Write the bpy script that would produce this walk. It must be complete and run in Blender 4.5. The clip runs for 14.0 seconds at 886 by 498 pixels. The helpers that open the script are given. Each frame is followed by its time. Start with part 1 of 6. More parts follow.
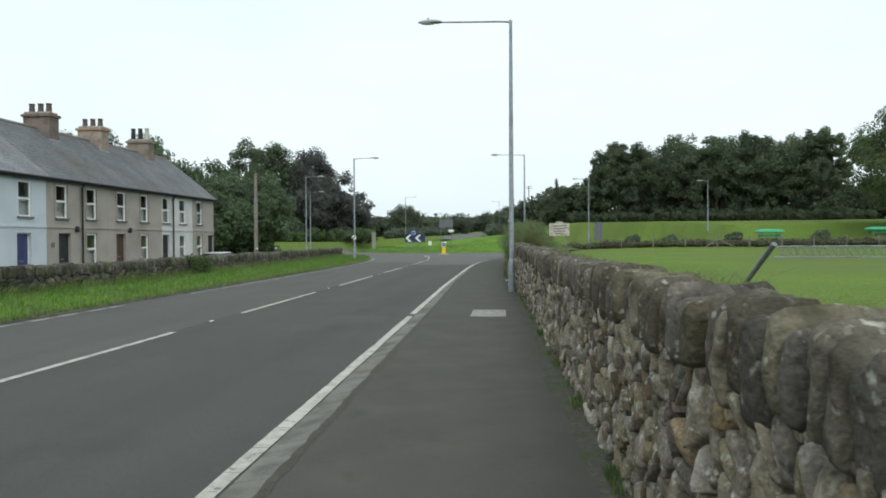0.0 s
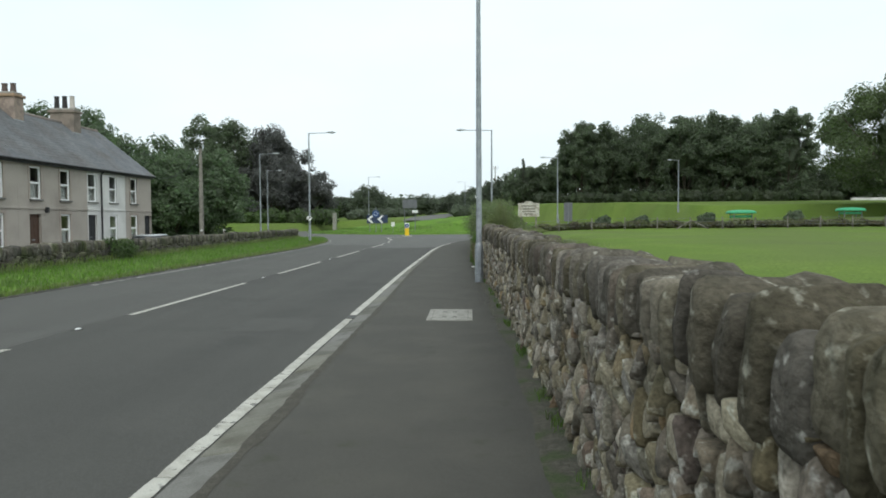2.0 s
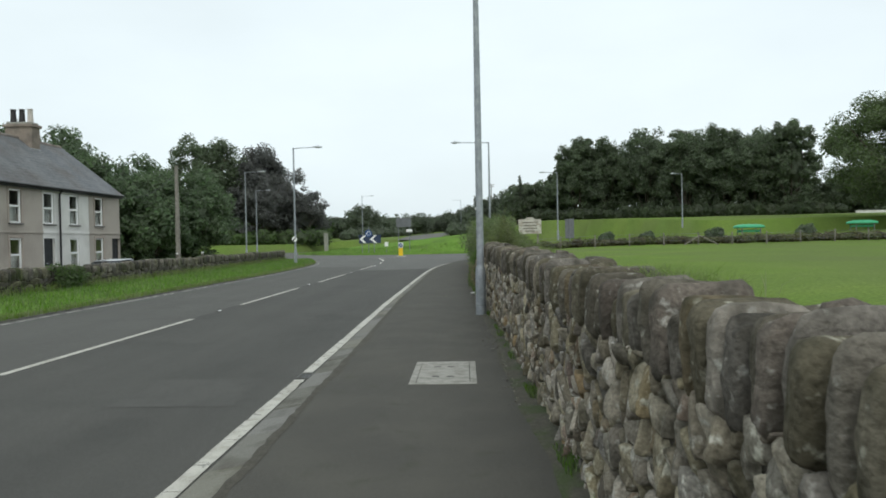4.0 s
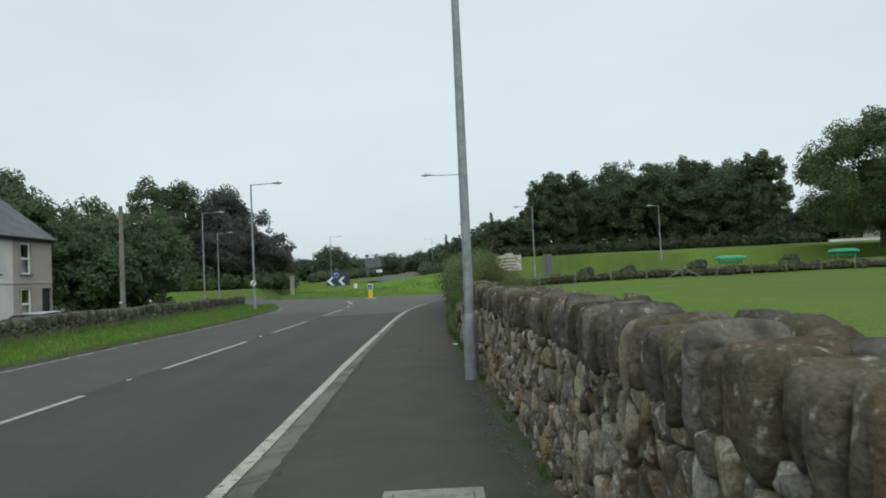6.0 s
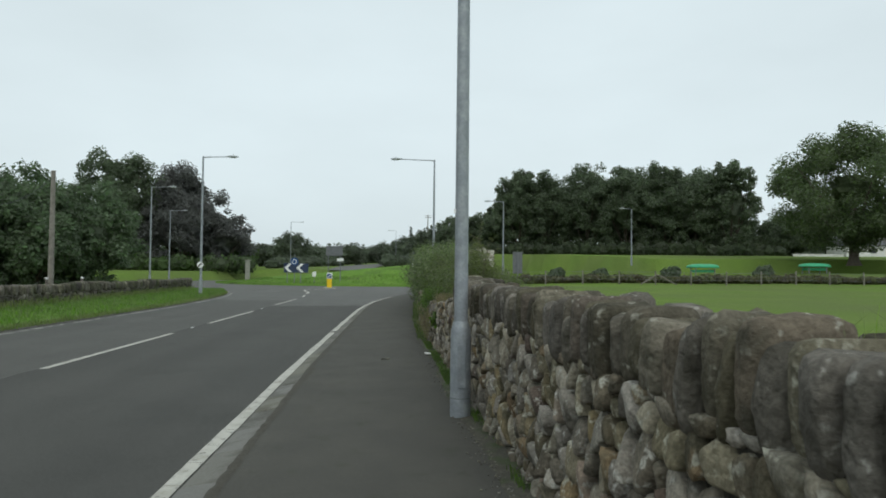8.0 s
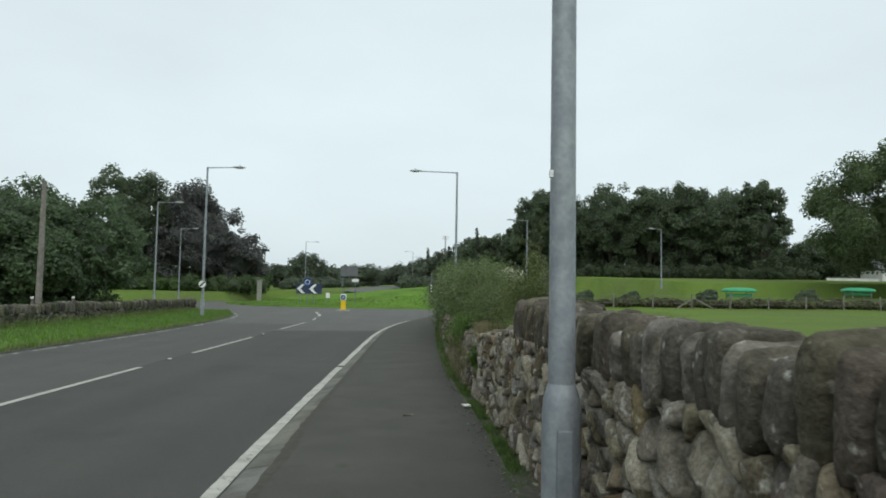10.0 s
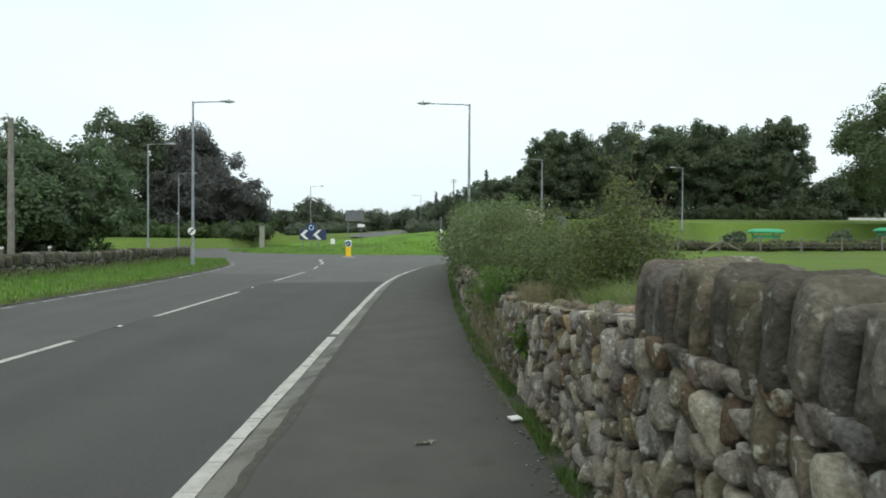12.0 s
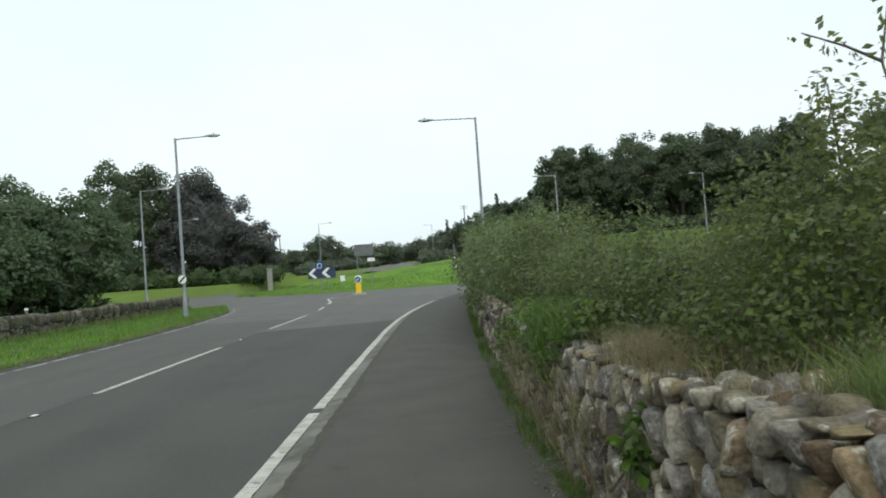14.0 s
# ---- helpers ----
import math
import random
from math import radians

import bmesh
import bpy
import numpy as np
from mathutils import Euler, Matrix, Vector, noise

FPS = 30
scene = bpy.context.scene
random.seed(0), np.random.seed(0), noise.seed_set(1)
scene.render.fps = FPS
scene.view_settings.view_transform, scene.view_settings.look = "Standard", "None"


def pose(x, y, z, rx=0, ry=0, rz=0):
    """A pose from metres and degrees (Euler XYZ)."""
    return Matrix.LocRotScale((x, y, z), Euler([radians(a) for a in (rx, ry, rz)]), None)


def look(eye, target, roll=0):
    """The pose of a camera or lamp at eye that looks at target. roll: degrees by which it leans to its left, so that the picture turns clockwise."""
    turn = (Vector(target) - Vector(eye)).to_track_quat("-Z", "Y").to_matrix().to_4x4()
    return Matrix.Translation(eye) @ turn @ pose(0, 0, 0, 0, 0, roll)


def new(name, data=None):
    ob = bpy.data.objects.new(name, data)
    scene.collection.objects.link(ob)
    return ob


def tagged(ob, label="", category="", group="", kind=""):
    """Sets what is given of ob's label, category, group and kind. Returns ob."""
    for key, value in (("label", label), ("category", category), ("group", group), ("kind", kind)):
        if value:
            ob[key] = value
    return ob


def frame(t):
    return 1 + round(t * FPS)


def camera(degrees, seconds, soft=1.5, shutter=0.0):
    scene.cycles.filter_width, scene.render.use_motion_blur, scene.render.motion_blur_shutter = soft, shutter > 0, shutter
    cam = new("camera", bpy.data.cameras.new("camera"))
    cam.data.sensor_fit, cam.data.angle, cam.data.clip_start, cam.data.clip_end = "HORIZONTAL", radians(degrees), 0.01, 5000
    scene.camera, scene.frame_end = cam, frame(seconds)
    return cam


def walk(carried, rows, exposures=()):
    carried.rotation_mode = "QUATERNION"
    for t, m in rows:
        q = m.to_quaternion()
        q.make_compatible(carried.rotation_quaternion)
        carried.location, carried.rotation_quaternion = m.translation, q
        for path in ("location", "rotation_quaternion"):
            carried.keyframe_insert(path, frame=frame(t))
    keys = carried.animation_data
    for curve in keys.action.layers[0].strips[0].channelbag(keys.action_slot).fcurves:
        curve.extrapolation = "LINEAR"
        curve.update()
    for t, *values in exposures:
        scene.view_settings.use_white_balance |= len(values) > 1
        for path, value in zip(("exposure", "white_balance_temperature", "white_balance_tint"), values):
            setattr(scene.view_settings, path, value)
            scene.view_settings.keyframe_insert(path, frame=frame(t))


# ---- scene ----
cam = camera(63.8, 14.0, 1.8, 0.12)
PATH = [
    (0, (0.662, 0.672, 1.567), (0.492, 2.665, 1.54), -0.3),
    (0.5, (0.624, 1.54, 1.528), (0.437, 3.531, 1.485), -1.0),
    (1, (0.655, 2.383, 1.561), (0.536, 4.377, 1.471), -1.8),
    (1.5, (0.631, 3.272, 1.546), (0.5, 5.266, 1.478), -2.0),
    (2, (0.66, 4.169, 1.541), (0.585, 6.166, 1.461), -0.3),
    (2.2, (0.658, 4.452, 1.578), (0.554, 6.448, 1.509), -0.1),
    (4.3, (0.605, 8.218, 1.511), (0.564, 10.218, 1.505), -1.7),
    (4.5, (0.597, 8.592, 1.521), (0.622, 10.592, 1.56), -2.2),
    (5, (0.513, 9.444, 1.552), (0.563, 11.442, 1.634), -2.2),
    (5.5, (0.491, 10.319, 1.528), (0.478, 12.316, 1.623), -2.5),
    (6, (0.435, 11.209, 1.524), (0.455, 13.208, 1.606), -2.6),
    (6.5, (0.399, 12.092, 1.518), (0.424, 14.09, 1.602), -1.3),
    (7, (0.338, 12.939, 1.533), (0.417, 14.936, 1.613), -0.8),
    (7.5, (0.268, 13.715, 1.545), (0.346, 15.712, 1.608), 0.0),
    (7.7, (0.254, 14.018, 1.497), (0.359, 16.014, 1.558), 0.3),
    (9.8, (0.129, 17.659, 1.48), (0.283, 19.649, 1.604), 1.0),
    (10, (0.086, 18.006, 1.457), (0.163, 20.001, 1.583), 1.0),
    (10.5, (0.048, 18.952, 1.404), (0.161, 20.948, 1.449), 0.6),
    (11, (0.01, 19.818, 1.468), (0.055, 21.818, 1.434), 0.4),
    (11.5, (0.027, 20.765, 1.494), (0.081, 22.763, 1.437), 0.5),
    (12, (0.013, 21.412, 1.51), (0.07, 23.411, 1.479), 0.4),
    (12.5, (0.032, 22.265, 1.462), (0.143, 24.261, 1.414), -0.3),
    (13, (0.018, 23.123, 1.461), (0.105, 25.121, 1.439), -3.0),
    (13.5, (0.046, 23.94, 1.448), (0.163, 25.937, 1.464), -4.2),
    (14, (0.087, 24.627, 1.472), (0.107, 26.626, 1.523), -4.1),
]
EXPOSURES = [(0, 0.14, 6230, 5.2), (2.2, 0.16, 6270, 5.4), (4.3, 0.02, 6330, 6.0), (5.0, -0.1, 6300, 5.4), (5.5, -0.29, 6270, 5), (6.0, -0.26, 6250, 4.5), (6.5, -0.24, 6240, 4),
             (7.5, -0.22, 6240, 4), (8.5, -0.2, 6240, 4), (10, -0.14, 6240, 4), (11, -0.1, 6250, 4.2), (11.7, 0.1, 6260, 4.6), (12.5, 0.2, 6260, 4.6), (14, 0.15, 6300, 5.0)]
walk(cam, [(t, look(eye, target, roll)) for t, eye, target, roll in PATH], EXPOSURES)

# ---- world and light: bright overcast afternoon ----
world = bpy.data.worlds.new("overcast")
scene.world = world
world.use_nodes = True
wn, wl = world.node_tree.nodes, world.node_tree.links
wn.clear()
sky = wn.new("ShaderNodeTexSky")
sky.sky_type = "NISHITA"
sky.sun_disc = False
sky.sun_elevation, sky.sun_rotation = radians(48), radians(200)
sky.air_density, sky.dust_density, sky.ozone_density = 1.0, 4.0, 1.0
grey = wn.new("ShaderNodeHueSaturation")
grey.inputs["Saturation"].default_value = 0.35
cloud = wn.new("ShaderNodeMixRGB")
cloud.inputs[0].default_value = 0.72
cloud.inputs[2].default_value = (11.4, 12.3, 12.7, 1)
back = wn.new("ShaderNodeBackground")
back.inputs["Strength"].default_value = 0.0945
wout = wn.new("ShaderNodeOutputWorld")
wl.new(sky.outputs[0], grey.inputs["Color"])
wl.new(grey.outputs[0], cloud.inputs[1])
puff = wn.new("ShaderNodeTexNoise")
puff.inputs["Scale"].default_value, puff.inputs["Detail"].default_value = 2.2, 5
stretch = wn.new("ShaderNodeMapping")
stretch.inputs["Scale"].default_value = (1, 1, 2.6)
where = wn.new("ShaderNodeTexCoord")
wl.new(where.outputs["Generated"], stretch.inputs["Vector"])
wl.new(stretch.outputs[0], puff.inputs["Vector"])
veil = wn.new("ShaderNodeMapRange")
veil.inputs[1].default_value, veil.inputs[2].default_value, veil.inputs[3].default_value, veil.inputs[4].default_value = 0.3, 0.7, 0.95, 1.06
wl.new(puff.outputs["Fac"], veil.inputs[0])
layer = wn.new("ShaderNodeMixRGB")
layer.blend_type, layer.inputs[0].default_value = "MULTIPLY", 1.0
wl.new(cloud.outputs[0], layer.inputs[1])
wl.new(veil.outputs[0], layer.inputs[2])
wl.new(layer.outputs[0], back.inputs["Color"])
wl.new(back.outputs[0], wout.inputs["Surface"])
sun = new("sun", bpy.data.lights.new("sun", "SUN"))
sun.data.energy, sun.data.angle, sun.data.color = 1.05, radians(40), (1, 0.97, 0.92)
sun.matrix_world = look((0, 0, 50), (-12, 42, 0))

# ---- materials ----


def mat(name, base, rough=0.85, spots=None, spot_scale=6.0, grain=0.25, grain_scale=60.0, bump=0.2, bump_scale=None, metal=0.0,
        vary=0.0, spec=0.3, spot_lo=0.45, spot_hi=0.65, moss=None, moss_scale=2.0, moss_lo=0.55, moss_hi=0.7, object_space=False, palette=(), streak=0.0, depth=0.02):
    """A painted, stony or earthy surface: base colour, stains of a second colour, moss of a third, grain, relief, and a tint that differs from piece to piece."""
    m = bpy.data.materials.new(name)
    m.use_nodes = True
    n, l = m.node_tree.nodes, m.node_tree.links
    b = n["Principled BSDF"]
    b.inputs["Metallic"].default_value = metal
    b.inputs["Specular IOR Level"].default_value = spec
    geo = n.new("ShaderNodeNewGeometry")
    place = geo.outputs["Position"]
    if object_space:
        place = n.new("ShaderNodeTexCoord").outputs["Object"]

    def noise_of(scale, detail=4):
        t = n.new("ShaderNodeTexNoise")
        t.inputs["Scale"].default_value, t.inputs["Detail"].default_value = scale, detail
        l.new(place, t.inputs["Vector"])
        return t.outputs["Fac"]

    def mixed(fac, a, c, blend="MIX"):
        x = n.new("ShaderNodeMixRGB")
        x.blend_type = blend
        for value, socket in ((fac, x.inputs[0]), (a, x.inputs[1]), (c, x.inputs[2])):
            if isinstance(value, (int, float)):
                socket.default_value = value
            elif isinstance(value, tuple):
                socket.default_value = (*value, 1)
            else:
                l.new(value, socket)
        return x.outputs[0]

    def ramp(fac, lo, hi, a=0.0, c=1.0):
        r = n.new("ShaderNodeMapRange")
        r.inputs[1].default_value, r.inputs[2].default_value, r.inputs[3].default_value, r.inputs[4].default_value = lo, hi, a, c
        l.new(fac, r.inputs[0])
        return r.outputs[0]

    col = base
    if palette:
        who, isl = n.new("ShaderNodeObjectInfo").outputs["Random"], geo.outputs["Random Per Island"]
        two = n.new("ShaderNodeMath")
        two.operation = "ADD"
        l.new(who, two.inputs[0])
        l.new(isl, two.inputs[1])
        many = n.new("ShaderNodeMath")
        many.operation, many.inputs[1].default_value = "MULTIPLY", 11.7
        l.new(two.outputs[0], many.inputs[0])
        rest = n.new("ShaderNodeMath")
        rest.operation = "FRACT"
        l.new(many.outputs[0], rest.inputs[0])
        ramp_of = n.new("ShaderNodeValToRGB")
        ramp_of.color_ramp.interpolation = "CONSTANT"
        stops = ramp_of.color_ramp.elements
        for k, (at, tone) in enumerate(palette):
            e = stops[k] if k < 2 else stops.new(at)
            e.position, e.color = at, (*tone, 1)
        l.new(rest.outputs[0], ramp_of.inputs[0])
        col = ramp_of.outputs[0]
    if spots:
        col = mixed(ramp(noise_of(spot_scale, 6), spot_lo, spot_hi), col, spots)
    if moss:
        col = mixed(ramp(noise_of(moss_scale, 7), moss_lo, moss_hi), col, moss)
    g = ramp(noise_of(grain_scale, 3), 0.25, 0.75, 1 - grain, 1 + grain)
    col = mixed(1.0, col, g, "MULTIPLY")
    if streak:
        long = n.new("ShaderNodeMapping")
        long.inputs["Scale"].default_value = (1.1, 0.05, 1)
        l.new(place, long.inputs["Vector"])
        st = n.new("ShaderNodeTexNoise")
        st.inputs["Scale"].default_value, st.inputs["Detail"].default_value = 1.0, 3
        l.new(long.outputs[0], st.inputs["Vector"])
        col = mixed(1.0, col, ramp(st.outputs["Fac"], 0.3, 0.7, 1 - streak, 1 + streak), "MULTIPLY")
    if vary:
        info = n.new("ShaderNodeObjectInfo")
        both = n.new("ShaderNodeMath")
        both.operation = "ADD"
        l.new(info.outputs["Random"], both.inputs[0])
        l.new(geo.outputs["Random Per Island"], both.inputs[1])
        part_of = n.new("ShaderNodeMath")
        part_of.operation = "FRACT"
        l.new(both.outputs[0], part_of.inputs[0])
        col = mixed(1.0, col, ramp(part_of.outputs[0], 0, 1, 1 - vary, 1 + vary), "MULTIPLY")
        hsv = n.new("ShaderNodeHueSaturation")
        l.new(col, hsv.inputs["Color"])
        seven = n.new("ShaderNodeMath")
        seven.operation = "MULTIPLY"
        seven.inputs[1].default_value = 7.31
        l.new(part_of.outputs[0], seven.inputs[0])
        frac = n.new("ShaderNodeMath")
        frac.operation = "FRACT"
        l.new(seven.outputs[0], frac.inputs[0])
        l.new(ramp(frac.outputs[0], 0, 1, 0.5 - 0.03 * min(1, vary * 2), 0.5 + 0.02 * min(1, vary * 2)), hsv.inputs["Hue"])
        l.new(ramp(frac.outputs[0], 0, 1, 0.7, 1.3), hsv.inputs["Saturation"])
        col = hsv.outputs[0]
    if isinstance(col, tuple):
        b.inputs["Base Color"].default_value = (*col, 1)
    else:
        l.new(col, b.inputs["Base Color"])
    l.new(ramp(noise_of(grain_scale * 0.3), 0.3, 0.7, max(0.05, rough - 0.1), min(1, rough + 0.1)), b.inputs["Roughness"])
    if bump:
        bp = n.new("ShaderNodeBump")
        bp.inputs["Strength"].default_value = bump
        bp.inputs["Distance"].default_value = depth
        l.new(noise_of(bump_scale or grain_scale, 5), bp.inputs["Height"])
        l.new(bp.outputs[0], b.inputs["Normal"])
    return m


def leafy(name, base, other, vary=0.2, scale=0.35, thin=0.5):
    """Foliage: colour that drifts from clump to clump and leaf to leaf, some light shining through."""
    m = mat(name, base, 0.65, spots=other, spot_scale=scale, grain=0.2, grain_scale=3, bump=0, vary=vary, spec=0.2, spot_lo=0.4, spot_hi=0.6)
    n, l = m.node_tree.nodes, m.node_tree.links
    b = n["Principled BSDF"]
    t = n.new("ShaderNodeBsdfTranslucent")
    l.new(b.inputs["Base Color"].links[0].from_socket, t.inputs["Color"])
    mix = n.new("ShaderNodeMixShader")
    mix.inputs[0].default_value = thin
    l.new(b.outputs[0], mix.inputs[1])
    l.new(t.outputs[0], mix.inputs[2])
    l.new(mix.outputs[0], n["Material Output"].inputs["Surface"])
    return m


M = {}
M["asphalt"] = mat("asphalt", (0.104, 0.102, 0.094), 0.85, spots=(0.114, 0.112, 0.103), spot_scale=0.3, grain=0.3, grain_scale=160, bump=0.35,
                   moss=(0.092, 0.09, 0.083), moss_scale=0.5, streak=0.07)
M["asphalt_mid"] = mat("asphalt_mid", (0.079, 0.077, 0.0695), 0.85, spots=(0.086, 0.084, 0.076), spot_scale=0.3, grain=0.3, grain_scale=160, bump=0.35,
                       moss=(0.071, 0.069, 0.062), moss_scale=0.5, streak=0.08)
M["asphalt_dark"] = mat("asphalt_dark", (0.061, 0.0595, 0.053), 0.85, spots=(0.066, 0.064, 0.057), spot_scale=0.4, grain=0.3, grain_scale=160, bump=0.35,
                        moss=(0.054, 0.053, 0.047), moss_scale=0.6, streak=0.12)
M["footway"] = mat("footway", (0.064, 0.061, 0.052), 0.9, spots=(0.078, 0.074, 0.062), spot_scale=1.3, spot_lo=0.4, spot_hi=0.7, grain=0.3, grain_scale=140, bump=0.3,
                   moss=(0.049, 0.05, 0.034), moss_scale=3.5, moss_lo=0.6, moss_hi=0.8)
M["kerb"] = mat("kerb", (0.15, 0.146, 0.126), 0.9, spots=(0.095, 0.09, 0.074), spot_scale=3, grain=0.25, grain_scale=90, bump=0.3, vary=0.15)
M["paint"] = mat("paint", (0.45, 0.435, 0.385), 0.75, spots=(0.34, 0.325, 0.28), spot_scale=5, grain=0.15, grain_scale=90, bump=0.2,
                 moss=(0.17, 0.165, 0.15), moss_scale=11, moss_lo=0.6, moss_hi=0.68)
M["paint_worn"] = mat("paint_worn", (0.36, 0.35, 0.31), 0.8, spots=(0.2, 0.195, 0.175), spot_scale=3, grain=0.2, grain_scale=80, bump=0.2,
                      moss=(0.09, 0.088, 0.08), moss_scale=2.2, moss_lo=0.46, moss_hi=0.56)
M["grit"] = mat("grit", (0.09, 0.083, 0.065), 0.95, spots=(0.15, 0.14, 0.11), spot_scale=25, grain=0.5, grain_scale=120, bump=0.5)
M["grass"] = mat("grass", (0.112, 0.172, 0.035), 0.9, spec=0.03, spots=(0.137, 0.195, 0.043), spot_scale=0.25, grain=0.35, grain_scale=14, bump=0.4,
                 moss=(0.115, 0.148, 0.05), moss_scale=0.09, moss_lo=0.4, moss_hi=0.65)
M["verge"] = mat("verge", (0.11, 0.2, 0.035), 0.9, spec=0.03, spots=(0.14, 0.23, 0.045), spot_scale=0.8, grain=0.45, grain_scale=18, bump=0.6,
                 moss=(0.075, 0.115, 0.035), moss_scale=0.4)
M["blade"] = leafy("blade", (0.125, 0.215, 0.05), (0.16, 0.245, 0.065), 0.25, 1.5, 0.5)
M["tall_grass"] = leafy("tall_grass", (0.165, 0.23, 0.07), (0.21, 0.25, 0.105), 0.25, 1.2, 0.5)
M["dry_grass"] = leafy("dry_grass", (0.3, 0.26, 0.15), (0.2, 0.19, 0.1), 0.3, 3)
M["tussock"] = mat("tussock", (0.09, 0.105, 0.04), 0.9, spec=0.03, spots=(0.12, 0.1, 0.055), spot_scale=0.7, grain=0.4, grain_scale=9, bump=0.5)
STONES = ((0.0, (0.194, 0.171, 0.127)), (0.22, (0.239, 0.214, 0.165)), (0.42, (0.126, 0.108, 0.078)), (0.56, (0.317, 0.285, 0.223)), (0.68, (0.197, 0.182, 0.151)),
          (0.8, (0.209, 0.173, 0.120)), (0.89, (0.131, 0.099, 0.073)), (0.95, (0.233, 0.180, 0.125)))
M["stone"] = mat("stone", (0.204, 0.196, 0.172), 0.92, spots=(0.36, 0.345, 0.29), spot_scale=15, grain=0.34, grain_scale=60, bump=0.8, bump_scale=22,
                 vary=0.2, moss=(0.084, 0.076, 0.056), moss_scale=5, moss_lo=0.5, moss_hi=0.66, palette=STONES, spec=0.12, depth=0.035, spot_lo=0.56, spot_hi=0.66)
COPES = ((0.0, (0.116, 0.105, 0.083)), (0.3, (0.086, 0.077, 0.059)), (0.55, (0.145, 0.131, 0.105)), (0.78, (0.113, 0.095, 0.071)), (0.93, (0.186, 0.167, 0.132)))
M["coping"] = mat("coping", (0.135, 0.128, 0.108), 0.95, spots=(0.34, 0.33, 0.28), spot_scale=17, grain=0.32, grain_scale=48, bump=0.9, bump_scale=22,
                  vary=0.25, moss=(0.06, 0.055, 0.041), moss_scale=6, moss_lo=0.48, moss_hi=0.66, spot_lo=0.6, spot_hi=0.72, palette=COPES, spec=0.1, depth=0.03)
# Near-black earth tone: shade of the gaps between stones is put into the colour.
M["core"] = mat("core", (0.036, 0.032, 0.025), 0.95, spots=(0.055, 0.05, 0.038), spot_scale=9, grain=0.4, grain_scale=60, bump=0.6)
M["far_stone"] = mat("far_stone", (0.082, 0.075, 0.058), 0.92, spots=(0.155, 0.145, 0.118), spot_scale=5, spot_lo=0.52, spot_hi=0.68, grain=0.4, grain_scale=20, bump=0.5, vary=0.45, moss=(0.06, 0.066, 0.034), moss_scale=1.3, moss_lo=0.5, moss_hi=0.64)
M["galv"] = mat("galv", (0.255, 0.275, 0.295), 0.55, spots=(0.33, 0.35, 0.365), spot_scale=9, grain=0.12, grain_scale=35, bump=0.05, metal=0.35, spec=0.4,
                moss=(0.2, 0.212, 0.225), moss_scale=3)
M["galv_dark"] = mat("galv_dark", (0.19, 0.2, 0.21), 0.6, grain=0.15, grain_scale=30, bump=0.05, metal=0.3)
M["lamp_head"] = mat("lamp_head", (0.36, 0.38, 0.39), 0.45, grain=0.1, grain_scale=30, bump=0)
M["lens"] = mat("lens", (0.55, 0.57, 0.56), 0.2, grain=0.05, bump=0, spec=0.6)
M["wood_pole"] = mat("wood_pole", (0.23, 0.215, 0.185), 0.9, spots=(0.17, 0.158, 0.135), spot_scale=4, grain=0.3, grain_scale=25, bump=0.4)
M["post"] = mat("post", (0.22, 0.2, 0.17), 0.9, spots=(0.13, 0.12, 0.1), spot_scale=3, grain=0.3, grain_scale=25, bump=0.3)
M["render_grey"] = mat("render_grey", (0.4, 0.36, 0.315), 0.92, spots=(0.35, 0.315, 0.275), spot_scale=0.8, grain=0.12, grain_scale=30, bump=0.3,
                       moss=(0.27, 0.24, 0.205), moss_scale=0.5, moss_lo=0.55, moss_hi=0.75)
M["render_tan"] = mat("render_tan", (0.38, 0.33, 0.285), 0.92, spots=(0.33, 0.285, 0.245), spot_scale=0.8, grain=0.12, grain_scale=30, bump=0.3)
M["render_white"] = mat("render_white", (0.66, 0.65, 0.62), 0.9, spots=(0.58, 0.57, 0.54), spot_scale=0.9, grain=0.08, grain_scale=30, bump=0.25)
M["render_blue"] = mat("render_blue", (0.6, 0.65, 0.68), 0.9, spots=(0.54, 0.59, 0.62), spot_scale=0.9, grain=0.08, grain_scale=30, bump=0.25)
M["slate"] = mat("slate", (0.15, 0.155, 0.163), 0.75, spots=(0.185, 0.19, 0.195), spot_scale=0.9, grain=0.25, grain_scale=7, bump=0.3, vary=0.22, spec=0.2,
                 moss=(0.135, 0.124, 0.116), moss_scale=0.35, moss_lo=0.48, moss_hi=0.66)
M["ridge_tile"] = mat("ridge_tile", (0.2, 0.17, 0.15), 0.85, grain=0.25, grain_scale=20, vary=0.2)
M["brick"] = mat("brick", (0.3, 0.22, 0.155), 0.92, spots=(0.2, 0.15, 0.11), spot_scale=3, grain=0.25, grain_scale=25, bump=0.3, vary=0.15)
M["brick_dark"] = mat("brick_dark", (0.2, 0.15, 0.12), 0.92, spots=(0.13, 0.1, 0.085), spot_scale=3, grain=0.25, grain_scale=25, bump=0.3, vary=0.15)
M["chimney_render"] = mat("chimney_render", (0.24, 0.2, 0.165), 0.92, spots=(0.16, 0.135, 0.115), spot_scale=2, grain=0.25, grain_scale=25, bump=0.3)
M["pot_dark"] = mat("pot_dark", (0.12, 0.09, 0.08), 0.85, grain=0.3, grain_scale=20)
M["pot_black"] = mat("pot_black", (0.04, 0.038, 0.038), 0.8, grain=0.3, grain_scale=20)
M["pot_pale"] = mat("pot_pale", (0.5, 0.46, 0.42), 0.85, grain=0.2, grain_scale=20)
M["lead"] = mat("lead", (0.3, 0.31, 0.32), 0.6, grain=0.15, grain_scale=15)
M["upvc"] = mat("upvc", (0.78, 0.78, 0.77), 0.45, grain=0.04, grain_scale=20, bump=0)
